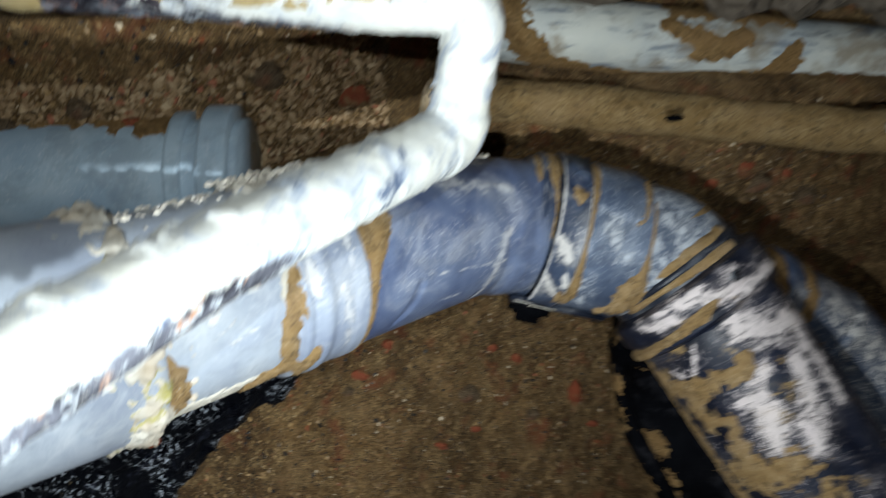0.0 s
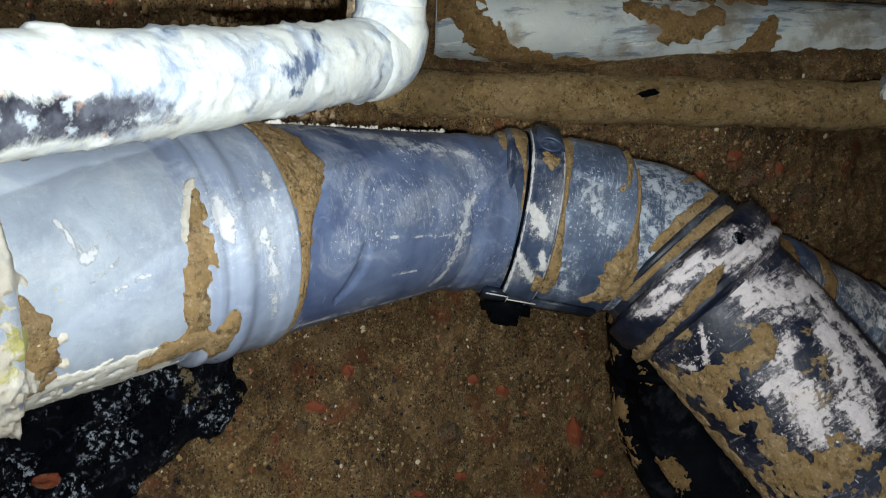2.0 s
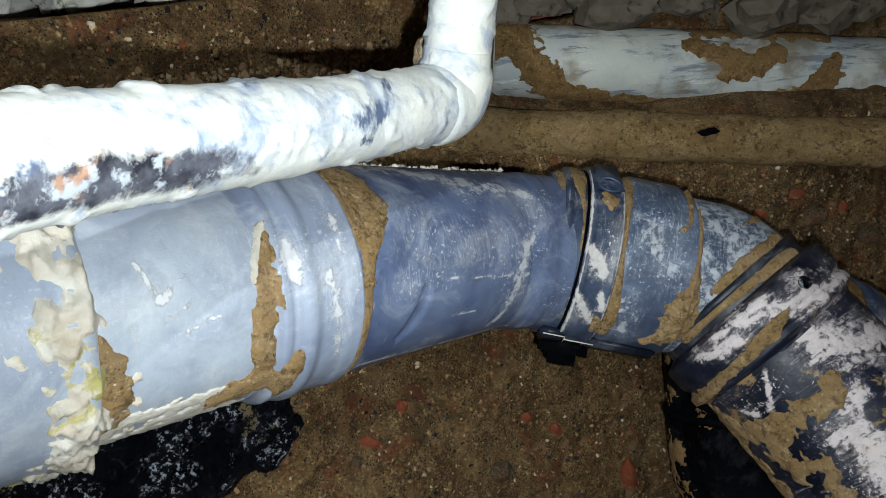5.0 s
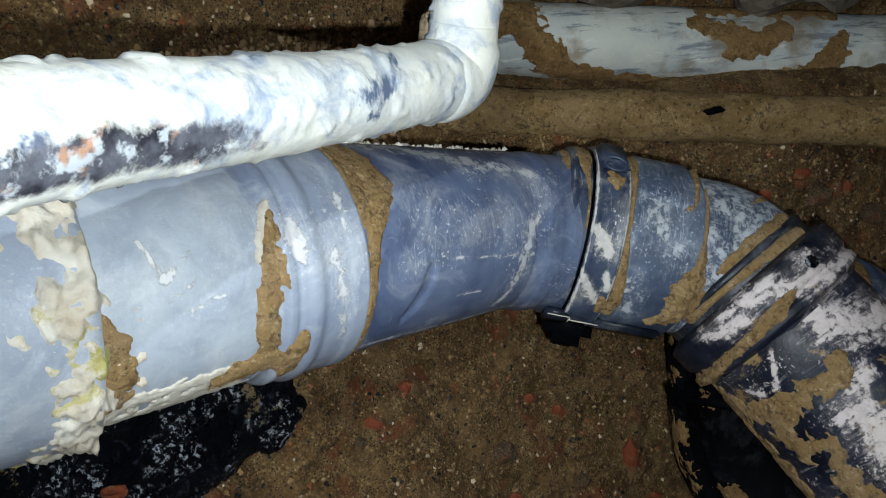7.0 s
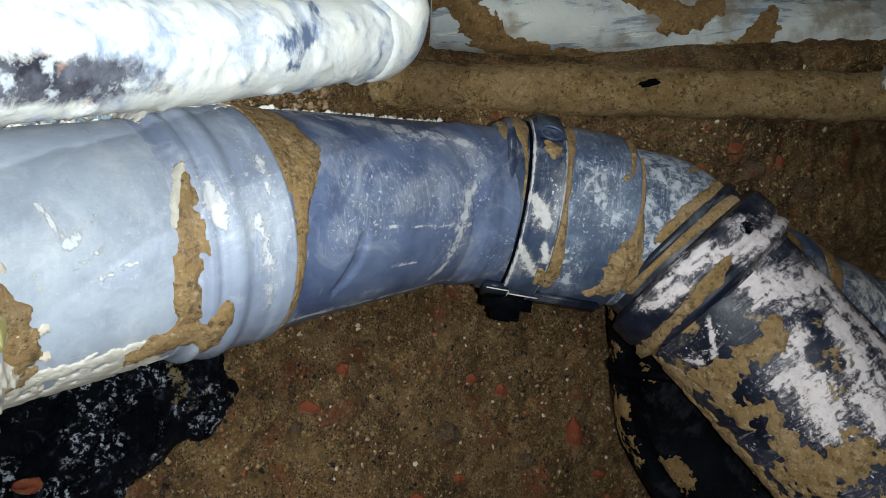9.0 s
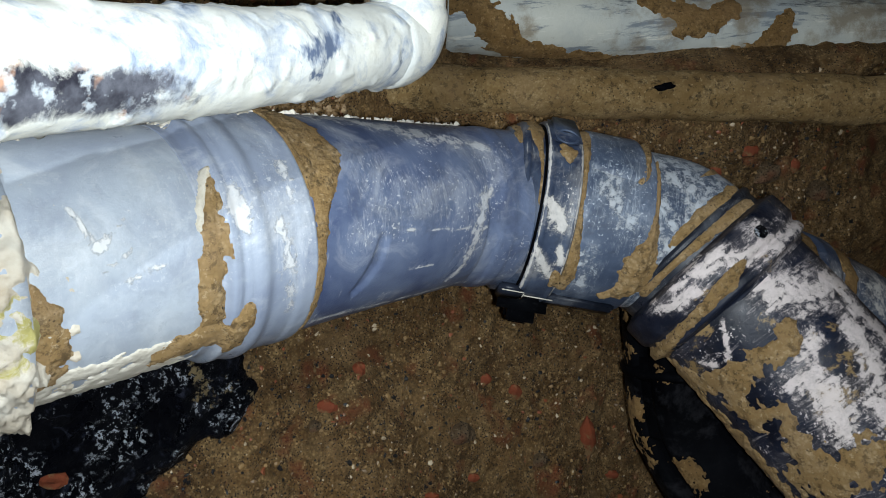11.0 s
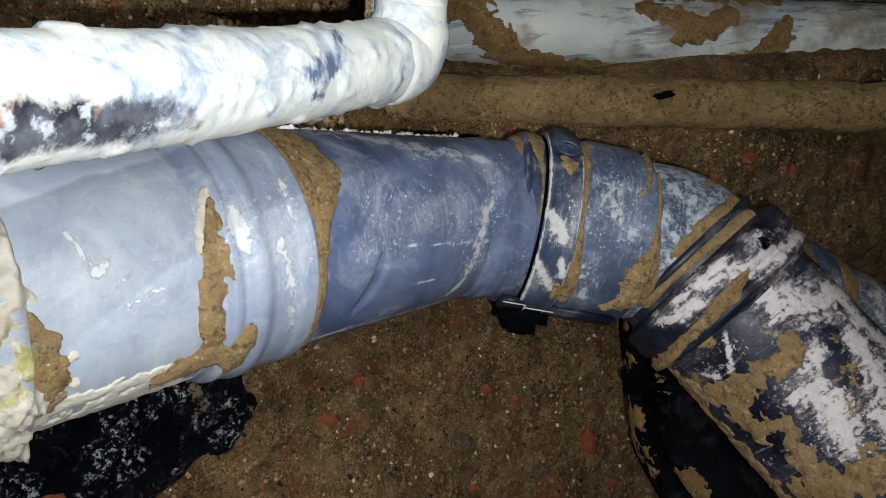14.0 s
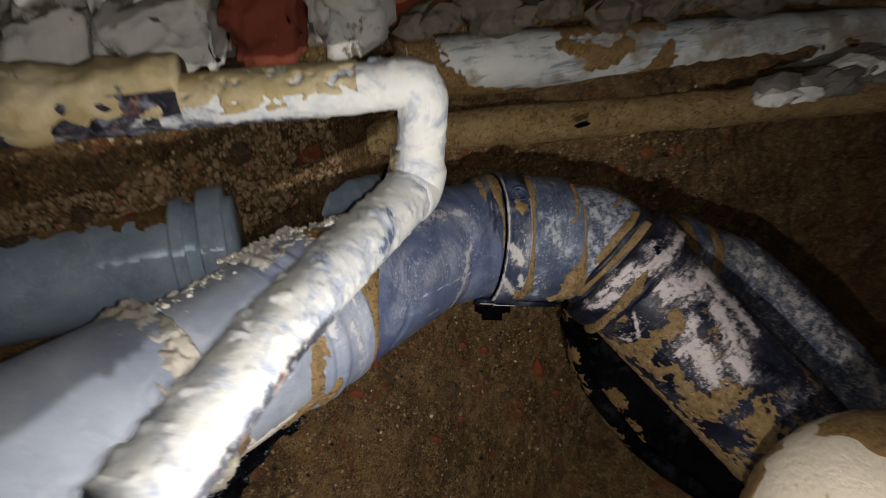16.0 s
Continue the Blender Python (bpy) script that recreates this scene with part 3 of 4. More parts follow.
body_scuff = lime_by(0.0575, ((0.062, -60, 0.010), (0.075, -20, 0.012), (0.09, 0, 0.010)), ((0.066, 20, 0.008), (0.07, 45, 0.006)), strength=0.72)
part("body", tube([on_b(0.010), on_b(0.122)], clamp_r, 150, 0.0012, s0=0.010, stain=body_scuff), PVC_SCUFF, clamp)
part("hub", tube([on_b(0.0165), on_b(0.031)], lambda s: 0.0568 + 0.0012 * band(s, 0.0175, 0.0215, 0.001), 110, 0.0008, s0=0.0165), PVC_DARK, clamp)
part("shoulder", tube([on_b(0.0585), on_b(0.0995)], lambda s: 0.0572 + 0.0030 * band(s, 0.0605, 0.0965, 0.002), 90, 0.0010,
     lambda s, a, p: -0.006 * (1 - band(a, -150, -30 - 420 * max(0.088 - s, 0) * 0.4 - 2600 * max(s - 0.0945, 0), 5)), arc=(-170, 20), s0=0.0585, stain=lambda s, a: 0.35), PVC_SCUFF, clamp)
lime_band = ((0.036, -6, 0.004), (0.0417, 0, 0.0086), (0.0469, 6, 0.005))
lime_band_low = ((0.0345, 22, 0.0028), (0.0394, 29, 0.0045), (0.0479, 40, 0.0048))
lime_band_dot = ((0.0469, 18, 0.002), (0.0502, 27, 0.0034))
part("band", tube([on_b(0.0318), on_b(0.0540)], lambda s: 0.0600 + 0.0012 * band(s, 0.0328, 0.053, 0.001) - 0.0007 * band(s, 0.036, 0.0505, 0.001), 170, 0.0008, s0=0.0318,
     stain=lime_by(0.062, lime_band, lime_band_low, lime_band_dot, ((0.0326, -75, 0.0008), (0.0326, 60, 0.0008)), ((0.0533, -75, 0.0008), (0.0533, 60, 0.0008)))), PVC_DARK, clamp)
part("band_rim", tube([on_b(0.0303), on_b(0.0318)], lambda s: 0.0585, 110, 0.0008, s0=0.0303), PITCH, clamp)


def on_skin(point, d, r, angle):
    v = VIEW - point
    v = (v - d * v.dot(d)).normalized()
    w = d.cross(v)
    a = radians(angle)
    way = v * math.cos(a) + w * math.sin(a)
    return point + way * r, way


def oriented_box(parent, name, point, d, r, angle, along, across, tall, mat, bevel=0.0015):
    p, way = on_skin(point, d, r, angle)
    side = way.cross(d).normalized()
    bm = box(-along / 2, along / 2, -across / 2, across / 2, -tall / 2, tall / 2, bevel, 2)
    m = Matrix((d, side, way)).transposed().to_4x4()
    bmesh.ops.transform(bm, matrix=Matrix.Translation(p) @ m, verts=bm.verts)
    return part(name, bm, mat, parent)


def stud(parent, name, point, d, r, angle, radius, tall, mat, label=""):
    p, way = on_skin(point, d, r, angle)
    bm = bmesh.new()
    bmesh.ops.create_cone(bm, cap_ends=True, segments=24, radius1=radius, radius2=radius * 0.92, depth=tall)
    bmesh.ops.bevel(bm, geom=[e for e in bm.edges if abs(e.verts[0].co.z - e.verts[1].co.z) < 1e-6], offset=tall * 0.2, segments=2, affect="EDGES")
    bmesh.ops.transform(bm, matrix=Matrix.Translation(p) @ way.to_track_quat("Z", "Y").to_matrix().to_4x4(), verts=bm.verts)
    return part(name, bm, mat, parent, label)


def washer(parent, name, point, d, r, angle, radius, thick, mat):
    p, way = on_skin(point, d, r, angle)
    bm = bmesh.new()
    ring = []
    for k in range(28):
        a = 2 * math.pi * k / 28
        ring.append([bm.verts.new(Vector(((radius + thick * math.cos(b)) * math.cos(a), (radius + thick * math.cos(b)) * math.sin(a), thick * math.sin(b)))) for b in (0, 1.05, 2.1, 3.14, 4.2, 5.2)])
    for k in range(28):
        for j in range(6):
            bm.faces.new((ring[k][j], ring[(k + 1) % 28][j], ring[(k + 1) % 28][(j + 1) % 6], ring[k][(j + 1) % 6]))
    bmesh.ops.transform(bm, matrix=Matrix.Translation(p) @ way.to_track_quat("Z", "Y").to_matrix().to_4x4(), verts=bm.verts)
    return part(name, bm, mat, parent)


oriented_box(clamp, "bolt_tab", on_b(0.0428), DB, 0.0608, -62, 0.020, 0.034, 0.006, PVC_DARK, 0.0025)
washer(clamp, "bolt_rim", on_b(0.0427), DB, 0.0640, -51, 0.0070, 0.0009, PVC_SCUFF)
stud(clamp, "bolt", on_b(0.0427), DB, 0.0632, -51, 0.0062, 0.002, PVC_DARK)

# the band's lower lug, its hinge plate with a limed edge, and the tongue that holds the coupling
oriented_box(clamp, "lug", on_b(0.0400), DB, 0.0625, 78, 0.034, 0.018, 0.028, PITCH, 0.0075)
oriented_box(clamp, "lug_pin", on_b(0.0410), DB, 0.0690, 90, 0.020, 0.012, 0.018, PITCH, 0.004)
oriented_box(clamp, "tongue", on_b(0.0745), DB, 0.0595, 68, 0.048, 0.013, 0.006, PVC_BLACK, 0.0018)
oriented_box(clamp, "hinge", on_b(0.0275), DB, 0.0600, 65, 0.016, 0.018, 0.006, PVC_BLACK, 0.0012)
oriented_box(clamp, "hinge_edge", on_b(0.0285), DB, 0.0632, 57, 0.015, 0.0008, 0.0008, LIME_PALE, 0.0002)
oriented_box(clamp, "hinge_side", on_b(0.0360), DB, 0.0634, 62, 0.0008, 0.010, 0.0008, LIME_PALE, 0.0002)
oriented_box(clamp, "band_edge", on_b(0.0460), DB, 0.0632, 61, 0.020, 0.0009, 0.0008, LIME_PALE, 0.0002)

mud_on(clamp, on_b, 0.010, 0.033, lambda s: 0.0532 + 0.0038 * step(0.016, 0.0185, s), (-100, 70), along_strokes(0.056, ((0.0142, -90, 0.003), (0.0146, -30, 0.0020), (0.0150, 0, 0.0016), (0.0154, 40, 0.0013), (0.0154, 62, 0.002)), ((0.0237, -90, 0.0080), (0.0240, -62, 0.0064), (0.0272, -44, 0.0022), (0.0290, -28, 0.0009), (0.0296, -5, 0.0006)), ((0.0175, -10, 0.002), (0.0185, -2, 0.0015))), 0.002, rag=0.6)
mud_on(clamp, on_b, 0.0345, 0.0525, lambda s: 0.0612, (-58, -30), along_strokes(0.0618, ((0.0415, -45, 0.003), (0.0440, -41, 0.0055), (0.0450, -36, 0.0028))), 0.0016, rag=0.6)
mud_on(clamp, on_b, 0.0525, 0.072, lambda s: 0.0578, (-95, 60), along_strokes(0.058, ((0.0632, -92, 0.006), (0.0600, -72, 0.0048), (0.0566, -37, 0.0015), (0.0560, -10, 0.0011), (0.0568, 14, 0.0028), (0.0588, 34, 0.0054), (0.058, 50, 0.004))), 0.0022, rag=0.6)
mud_on(clamp, on_b, 0.0475, 0.0545, lambda s: 0.0606, (28, 52), along_strokes(0.061, ((0.0505, 36, 0.003), (0.0515, 45, 0.004))), 0.0014, rag=0.8)
mud_on(clamp, on_b, 0.086, 0.106, lambda s: 0.0578 - 0.0008 * step(0.1, 0.104, s), (-80, -20), along_strokes(0.0585, ((0.1005, -75, 0.003), (0.0992, -56, 0.0026), (0.0945, -38, 0.0036), (0.0925, -32, 0.0026))), 0.0034, rag=0.6)
mud_on(clamp, on_b, 0.080, 0.122, lambda s: 0.0577 - 0.0035 * step(0.1025, 0.1055, s), (-60, 75), along_strokes(0.056, ((0.1046, -52, 0.0014), (0.1042, -12, 0.002), (0.1045, 4, 0.0046), (0.1026, 22, 0.0115), (0.101, 36, 0.0115), (0.0945, 46, 0.006)), ((0.085, 52, 0.0026), (0.0945, 44, 0.004))), 0.0055, rag=0.6)
bend = thing("pipe_elbow", EL, "dark grey plastic bend, scuffed pale, with mud in its seams", "pipe fitting")
part("body", tube([on_b(0.104), EL, on_c(0.030)], lambda s: 0.0545, 130, 0.0016, round_r=0.012, s0=0.104, stain=lambda s, a: 0.64), PVC_SCUFF, bend)
part("seam_rib", tube([on_b(0.1035), on_b(0.1055)], lambda s: 0.0556, 110, 0.0006, s0=0.1035, stain=lambda s, a: 0.75), PVC_SCUFF, bend)
part("collar", tube([on_c(0.0105), on_c(0.0165)], lambda s: 0.0574 + 0.0012 * band(s, 0.0115, 0.0155, 0.0008), 110, 0.0008, s0=0.0105), PVC_BLACK, bend)
part("inner_sleeve", tube([on_c(0.012), on_c(0.0245)], lambda s: 0.0572, 110, 0.0012, s0=0.012), PVC_BLACK, bend)
mud_on(bend, on_c, -0.012, 0.0125, lambda s: 0.0548 + 0.001 * step(0.0, 0.008, s), (-85, 50), along_strokes(0.056, ((0.003, 34, 0.008), (0.0039, 18, 0.0060), (0.0062, 3, 0.0056), (0.0074, -15, 0.0048), (0.0080, -39, 0.0046), (0.0084, -62, 0.0046))), 0.0030, rag=0.7)
mud_on(bend, on_c, 0.0145, 0.0250, lambda s: 0.0576, (-90, 60), along_strokes(0.0590, ((0.017, 40, 0.003), (0.0175, 4, 0.0022), (0.0182, -16, 0.0036), (0.0200, -34, 0.0040), (0.0212, -60, 0.0044))), 0.0028, rag=0.6)

# ---- the limed coupling and the pipe that goes on down ----
low = thing("lower_coupling", on_c(0.05), "dark plastic coupling crusted with white lime and mud", "pipe fitting")


def low_r(s):
    return 0.0585 + 0.0068 * step(0.0232, 0.0265, s) + 0.0012 * band(s, 0.027, 0.043, 0.002) - 0.0022 * band(s, 0.0455, 0.049, 0.0015) - 0.0062 * step(0.0545, 0.0585, s)


low_lime = lime_by(0.066, ((0.0335, -36, 0.006), (0.0484, -38, 0.0113), (0.0400, -20, 0.0083), (0.036, -8, 0.005)), ((0.0297, 18, 0.004), (0.0313, 1, 0.0050), (0.0307, -14, 0.0045)), ((0.05, -75, 0.008), (0.05, -50, 0.01)), ((0.030, 34, 0.005), (0.036, 22, 0.006), (0.038, 10, 0.005)), strength=0.92)
part("body", tube([on_c(0.0230), on_c(0.0600)], low_r, 190, 0.0009, s0=0.0230, stain=low_lime), PVC_LIMED, low)
stud(low, "stud", on_c(0.0385), DC, 0.0668, -37, 0.0044, 0.003, BLACK)
mud_on(low, on_c, 0.0385, 0.0600, lambda s: 0.0655 - 0.0018 * band(s, 0.0455, 0.049, 0.0015) - 0.006 * step(0.0545, 0.0585, s), (-35, 120), along_strokes(0.0640, ((0.0440, -17, 0.003), (0.0455, -7, 0.0060), (0.0479, 6, 0.0042), (0.0490, 19, 0.003), (0.05, 37, 0.003), (0.0530, 65, 0.0053), (0.053, 100, 0.006))), 0.0024)
down = thing("lower_pipe", on_d(0.15), "dark plastic drain pipe caked with lime and mud", "pipe")
lime_down = (((0.012, -18, 0.0095), (0.0286, -28, 0.0160), (0.0365, -44, 0.0160), (0.0396, -72, 0.012)), ((0.0561, -20, 0.0088), (0.0694, -2, 0.0125), (0.0903, -4, 0.0140), (0.1057, 2, 0.0105)),
             ((0.0640, -42, 0.0105), (0.0845, -38, 0.0125), (0.1051, -24, 0.0145), (0.118, -20, 0.01)), ((0.045, -60, 0.008), (0.07, -62, 0.01), (0.1, -58, 0.008)))
lime_lines = (((0.0172, 12, 0.0016), (0.030, 20, 0.002), (0.0381, 26, 0.0028)), ((0.0284, 44, 0.002), (0.034, 36, 0.003)))
bare = along_strokes(0.0585, ((0.0700, -21, 0.0060), (0.0791, -24, 0.0045)), ((0.052, -36, 0.003), (0.06, -30, 0.003)))
down_lime = lime_by(0.0585, *lime_down, *lime_lines, strength=0.95)
part("body", tube([on_d(-0.004), on_d(0.36)], lambda s: 0.0585, 190, 0.0018, wobble(0.001, 40), s0=-0.004, stain=lambda s, a: max(0.0, down_lime(s, a) - 0.6 * step(-0.6, 0.2, bare(s, a)))), PVC_LIMED, down)
mud_down = (((0.0400, -15, 0.0070), (0.0491, -6, 0.0090), (0.0493, 10, 0.0080), (0.0506, 34, 0.0107), (0.0379, 60, 0.0080), (0.02, 72, 0.007), (0.008, 80, 0.008)), ((0.0561, 42, 0.0096), (0.0755, 38, 0.0105), (0.0768, 20, 0.0050), (0.0998, 28, 0.0110), (0.1229, 27, 0.0150)),
            ((0.1250, -6, 0.0130), (0.1245, 17, 0.0136), (0.1164, 42, 0.0116)), ((0.03, 75, 0.008), (0.06, 72, 0.010), (0.12, 66, 0.012), (0.2, 60, 0.02)), ((0.15, -10, 0.014), (0.18, 10, 0.02)))
mud_on(down, on_d, 0.0, 0.22, lambda s: 0.0585, (-50, 115), along_strokes(0.0585, *(tuple((p, q, 0.8 * w) for p, q, w in line) for line in mud_down)), 0.0020, size=0.0010, rag=1.9, grain=85)

# branch that bends away behind the coupling
BRANCH = [(0.225, 0.512, 0.234), (0.283, 0.522, 0.203), (0.338, 0.530, 0.168), (0.382, 0.515, 0.120), (0.416, 0.470, 0.074), (0.466, 0.400, 0.004)]
second = thing("branch_pipe", BRANCH[1], "grey plastic bend with muddy socket rings leaving behind the coupling", "pipe")
part("body", tube(BRANCH, lambda s: 0.041 + 0.004 * band(s, 0.045, 0.062, 0.002) + 0.003 * step(0.13, 0.134, s), 110, 0.0018, round_r=0.03, stain=lambda s, a: 0.4 * step(0.07, 0.1, s) + 0.25 * band(a, -60, -20, 15)), PVC_DARK, second)


def branch_cover(s, a):
    return 1.2 * band(s, 0.028, 0.044, 0.003) + 1.3 * band(s, 0.063, 0.078, 0.004) + 0.9 * band(a, 10, 60, 12) * band(s, 0.07, 0.14, 0.01) - 0.7


part("mud", tube(BRANCH[:5], lambda s: 0.041, 110, 0.0014, lambda s, a, p: -0.002 + 0.0042 * step(0.0, 0.3, branch_cover(s, a) + 0.9 * fbm(p, 60, 3)) + 0.0006 * noise.noise(p * 300), round_r=0.03, arc=(-150, 90)), MUD_BROWN, second)

# black trap bending down under the coupling, ridged lengthwise; its black includes the void's shade
trap = thing("trap_pipe", (0.19, 0.48, -0.06), "black ridged plastic trap bending down under the coupling, mud-smeared, the void's shade in its black", "pipe")
TRAP = [(0.196, 0.535, 0.235), (0.192, 0.520, 0.165), (0.192, 0.500, 0.105), (0.225, 0.455, 0.045), (0.30, 0.40, -0.02)]


def trap_lift(s, a, p):
    return 0.0015 * noise.noise(p * 30) + 0.004 * band(a, 52, 82, 5) + 0.0035 * band(a, 14, 34, 4) - 0.003 * band(a, 36, 50, 3)


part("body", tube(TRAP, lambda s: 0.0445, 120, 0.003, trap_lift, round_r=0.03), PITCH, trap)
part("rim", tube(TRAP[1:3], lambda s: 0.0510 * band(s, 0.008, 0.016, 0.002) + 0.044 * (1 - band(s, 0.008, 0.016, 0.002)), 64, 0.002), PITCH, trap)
part("mud", tube(TRAP[:4], lambda s: 0.0447, 130, 0.0014, lambda s, a, p: trap_lift(s, a, p) - 0.002 + 0.0026 * step(0.0, 0.25, 0.55 * band(a, 50, 84, 6) + 0.5 * band(a, 16, 32, 5) - 0.6 + 1.1 * fbm(p, 45, 2) + 0.35 * fbm(p, 240, 3) + 0.4 * noise.noise(p * 600)) + 0.0005 * noise.noise(p * 300), round_r=0.03, arc=(-40, 120)), MUD_BROWN, trap, "thin brown mud film")

# ---- the white waste pipe in front ----
WHITE_PATH = [(-0.150, 0.115, 0.470), (-0.105, 0.211, 0.457), (-0.060, 0.289, 0.446), (-0.003, 0.372, 0.437), (0.014, 0.370, 0.512), (-0.028, 0.378, 0.512), (-0.113, 0.390, 0.518), (-0.30, 0.405, 0.534)]
white = thing("waste_pipe", (-0.08, 0.3, 0.44), "narrow waste pipe under thick white lime crust with dark scabs", "pipe")


def white_r(s):
    return 0.0182 - 0.0022 * step(0.29, 0.33, s)


def crusty(s, a, p):
    top = 0.5 + 0.5 * step(60, 110, abs(a))
    return 0.0008 * fbm(p, 40, 4) + 0.0022 * step(0.15, 0.7, fbm(p, 95, 4)) * top


def white_stain(s, a):
    low = band(a, -2 + 200 * max(s - 0.10, 0), 50, 14) * (1 - step(0.13, 0.175, s))
    top = 0.75 * step(18, 50, -a) * step(0.41, 0.45, s) + 0.45 * step(0.45, 0.52, s)
    return 0.85 * low + top


part("body", tube(WHITE_PATH, white_r, 72, 0.0016, crusty, round_r=0.018, stain=white_stain), WHITE, white)
LOW_EL = [Vector(WHITE_PATH[3]).lerp(Vector(WHITE_PATH[2]), 0.26), Vector(WHITE_PATH[3]), Vector(WHITE_PATH[3]).lerp(Vector(WHITE_PATH[4]), 0.34)]
part("elbow", tube(LOW_EL, lambda s: 0.0165 + 0.0029 * band(s, 0.006, 0.040, 0.004), 64, 0.0015, lambda s, a, p: 0.0006 * fbm(p, 50, 4), round_r=0.018), WHITE, white)


T1, T2, T3 = (Vector(p) for p in WHITE_PATH[5:8])
mud_patch(white, [T1, T2, T2.lerp(T3, 0.3)], lambda s: 0.0174, (-5, 130), lambda s, a: 0.75 * step(5, 45, a) + 0.5 * step(0.01, 0.09, s) - 0.35, 0.0006, "plaster", YELLOW, 0.0012, 90, "yellowish plaster smear", 0.9, 60)
mud_patch(white, [WHITE_PATH[3], WHITE_PATH[4]], lambda s: 0.0172, (-170, -60), lambda s, a: 1.2 * band(s, 0.006, 0.03, 0.006) - 0.3, 0.003, "mud", make_soil("pale_mud", hexa(0.45, 0.33, 0.2), hexa(0.5, 0.38, 0.24), hexa(0.58, 0.46, 0.32), red=False), 0.001, 90)
plaster = thing("plaster_crust", (-0.3, 0.45, 0.49), "yellowish plaster crust over the wall pipe, blackened below", "plaster")
PLASTER = [(-0.135, 0.394, 0.530), (-0.25, 0.404, 0.540), (-0.42, 0.418, 0.546), (-0.75, 0.45, 0.545)]
part("body", tube(PLASTER, lambda s: 0.0185 + 0.004 * step(0, 0.02, s), 64, 0.004, lambda s, a, p: 0.007 * fbm(p, 28, 5), round_r=0.05), YELLOW, plaster)
mud_patch(plaster, PLASTER[:3], lambda s: 0.0238, (-110, 20), lambda s, a: 1.0 * band(a, -75, -18, 18) - 0.35 - 0.8 * (1 - step(0.0, 0.05, s)), 0.003, "scab", TAR, 0.002, 80, "black damp stain", 1.2, 40)

# ---- pipes on the wall ----
painted = thing("painted_pipe", (0.2, 0.65, 0.40), "white-painted iron pipe along the wall, muddy", "pipe")
BP0, BP1 = Vector((0.03, 0.637, 0.428)), Vector((0.62, 0.662, 0.345))
part("body", tube([BP0, BP1], lambda s: 0.0305, 48, 0.004, wobble(0.0012, 30)), PAINT, painted)
BPD = (BP1 - BP0).normalized()
paint_mud = along_strokes(0.031, ((0.005, -60, 0.03), (0.024, -18, 0.0135), (0.0395, 26, 0.0142), (0.0637, 56, 0.0114), (0.13, 72, 0.010), (0.22, 76, 0.009)), ((0.1598, -38, 0.007), (0.1847, -24, 0.0105), (0.2084, -4, 0.0110), (0.2285, -28, 0.009)),
                          ((0.1909, 4, 0.008), (0.2084, -2, 0.0105)), ((0.2772, -22, 0.0075), (0.271, 14, 0.0110), (0.2547, 46, 0.0135), (0.2378, 38, 0.0083)), ((0.17, -75, 0.012), (0.27, -80, 0.012)))
mud_on(painted, lambda s: BP0 + BPD * s, 0.0, 0.30, lambda s: 0.0305, (-100, 100), paint_mud, 0.0016, mat=MUD_BROWN, size=0.0014, rag=1.1, grain=60)
ledge = thing("buried_pipe", (0.2, 0.57, 0.35), "mud-coated pipe half buried along the bank", "pipe")
LP0, LP1 = Vector((-0.10, 0.598, 0.391)), Vector((0.60, 0.585, 0.305))
part("body", tube([LP0, LP1], lambda s: 0.0195, 72, 0.0025, lambda s, a, p: 0.0025 * fbm(p, 22, 3) + 0.0008 * fbm(p, 120, 3)), MUD_LEDGE, ledge)

# ---- the blue-grey pipe buried on the other side ----
far = thing("buried_drain", (-0.3, 0.45, 0.39), "blue-grey plastic pipe half buried in the bank", "pipe")
FP0, FP1 = Vector((-0.62, 0.425, 0.410)), Vector((-0.14, 0.437, 0.384))
part("body", tube([FP0, FP1], lambda s: 0.041, 56, 0.004), PVC_BLUE, far)
FPD = (FP1 - FP0).normalized()
part("socket", tube([FP0 + FPD * 0.457, FP0 + FPD * 0.475], lambda s: 0.050, 56, 0.002), PVC_BLUE, far)
part("socket_lip", tube([FP0 + FPD * 0.436, FP0 + FPD * 0.446], lambda s: 0.046, 56, 0.002), PVC_BLUE, far)

mud_on(far, lambda s: FP0 + FPD * s, 0.10, 0.445, lambda s: 0.041, (-120, 60), lambda s, a: (-62 - a) / 16 + 0.6 * step(0.38, 0.44, s) - 0.3, 0.003, mat=MUD_BROWN, size=0.002, seg=90, rag=1.6, grain=50)
shard = thing("pipe_shard", (-0.08, 0.53, 0.36), "bit of blue-grey plastic pipe showing in the bank", "pipe")
part("body", tube([(-0.122, 0.540, 0.352), (-0.02, 0.562, 0.338)], lambda s: 0.019, 60, 0.002, lambda s, a, p: 0.004 * fbm(p, 40, 3)), PVC_BLUE, shard)

# cream pipe end close to the lens at the end of the walk
stub = thing("cream_pipe", (0.22, 0.18, 0.2), "thick cream pipe end stained with brown mud", "pipe")
part("body", tube([(0.208, 0.220, 0.272), (0.30, 0.06, 0.10)], lambda s: 0.078 * max(0.02, 1 - (1 - min(s / 0.06, 1)) ** 2) ** 0.5, 64, 0.004, wobble(0.002, 25)), CREAM, stub)
mud_patch(stub, [(0.208, 0.220, 0.272), (0.2540, 0.140, 0.186)], lambda s: 0.078 * max(0.02, 1 - (1 - min(s / 0.06, 1)) ** 2) ** 0.5, (-120, 120), lambda s, a: 1.1 * (1 - step(-70, -30, a)) + 0.9 * step(50, 80, a) - 0.25, 0.002, mat=MUD_BROWN, size=0.002, rag=0.9, grain=25)

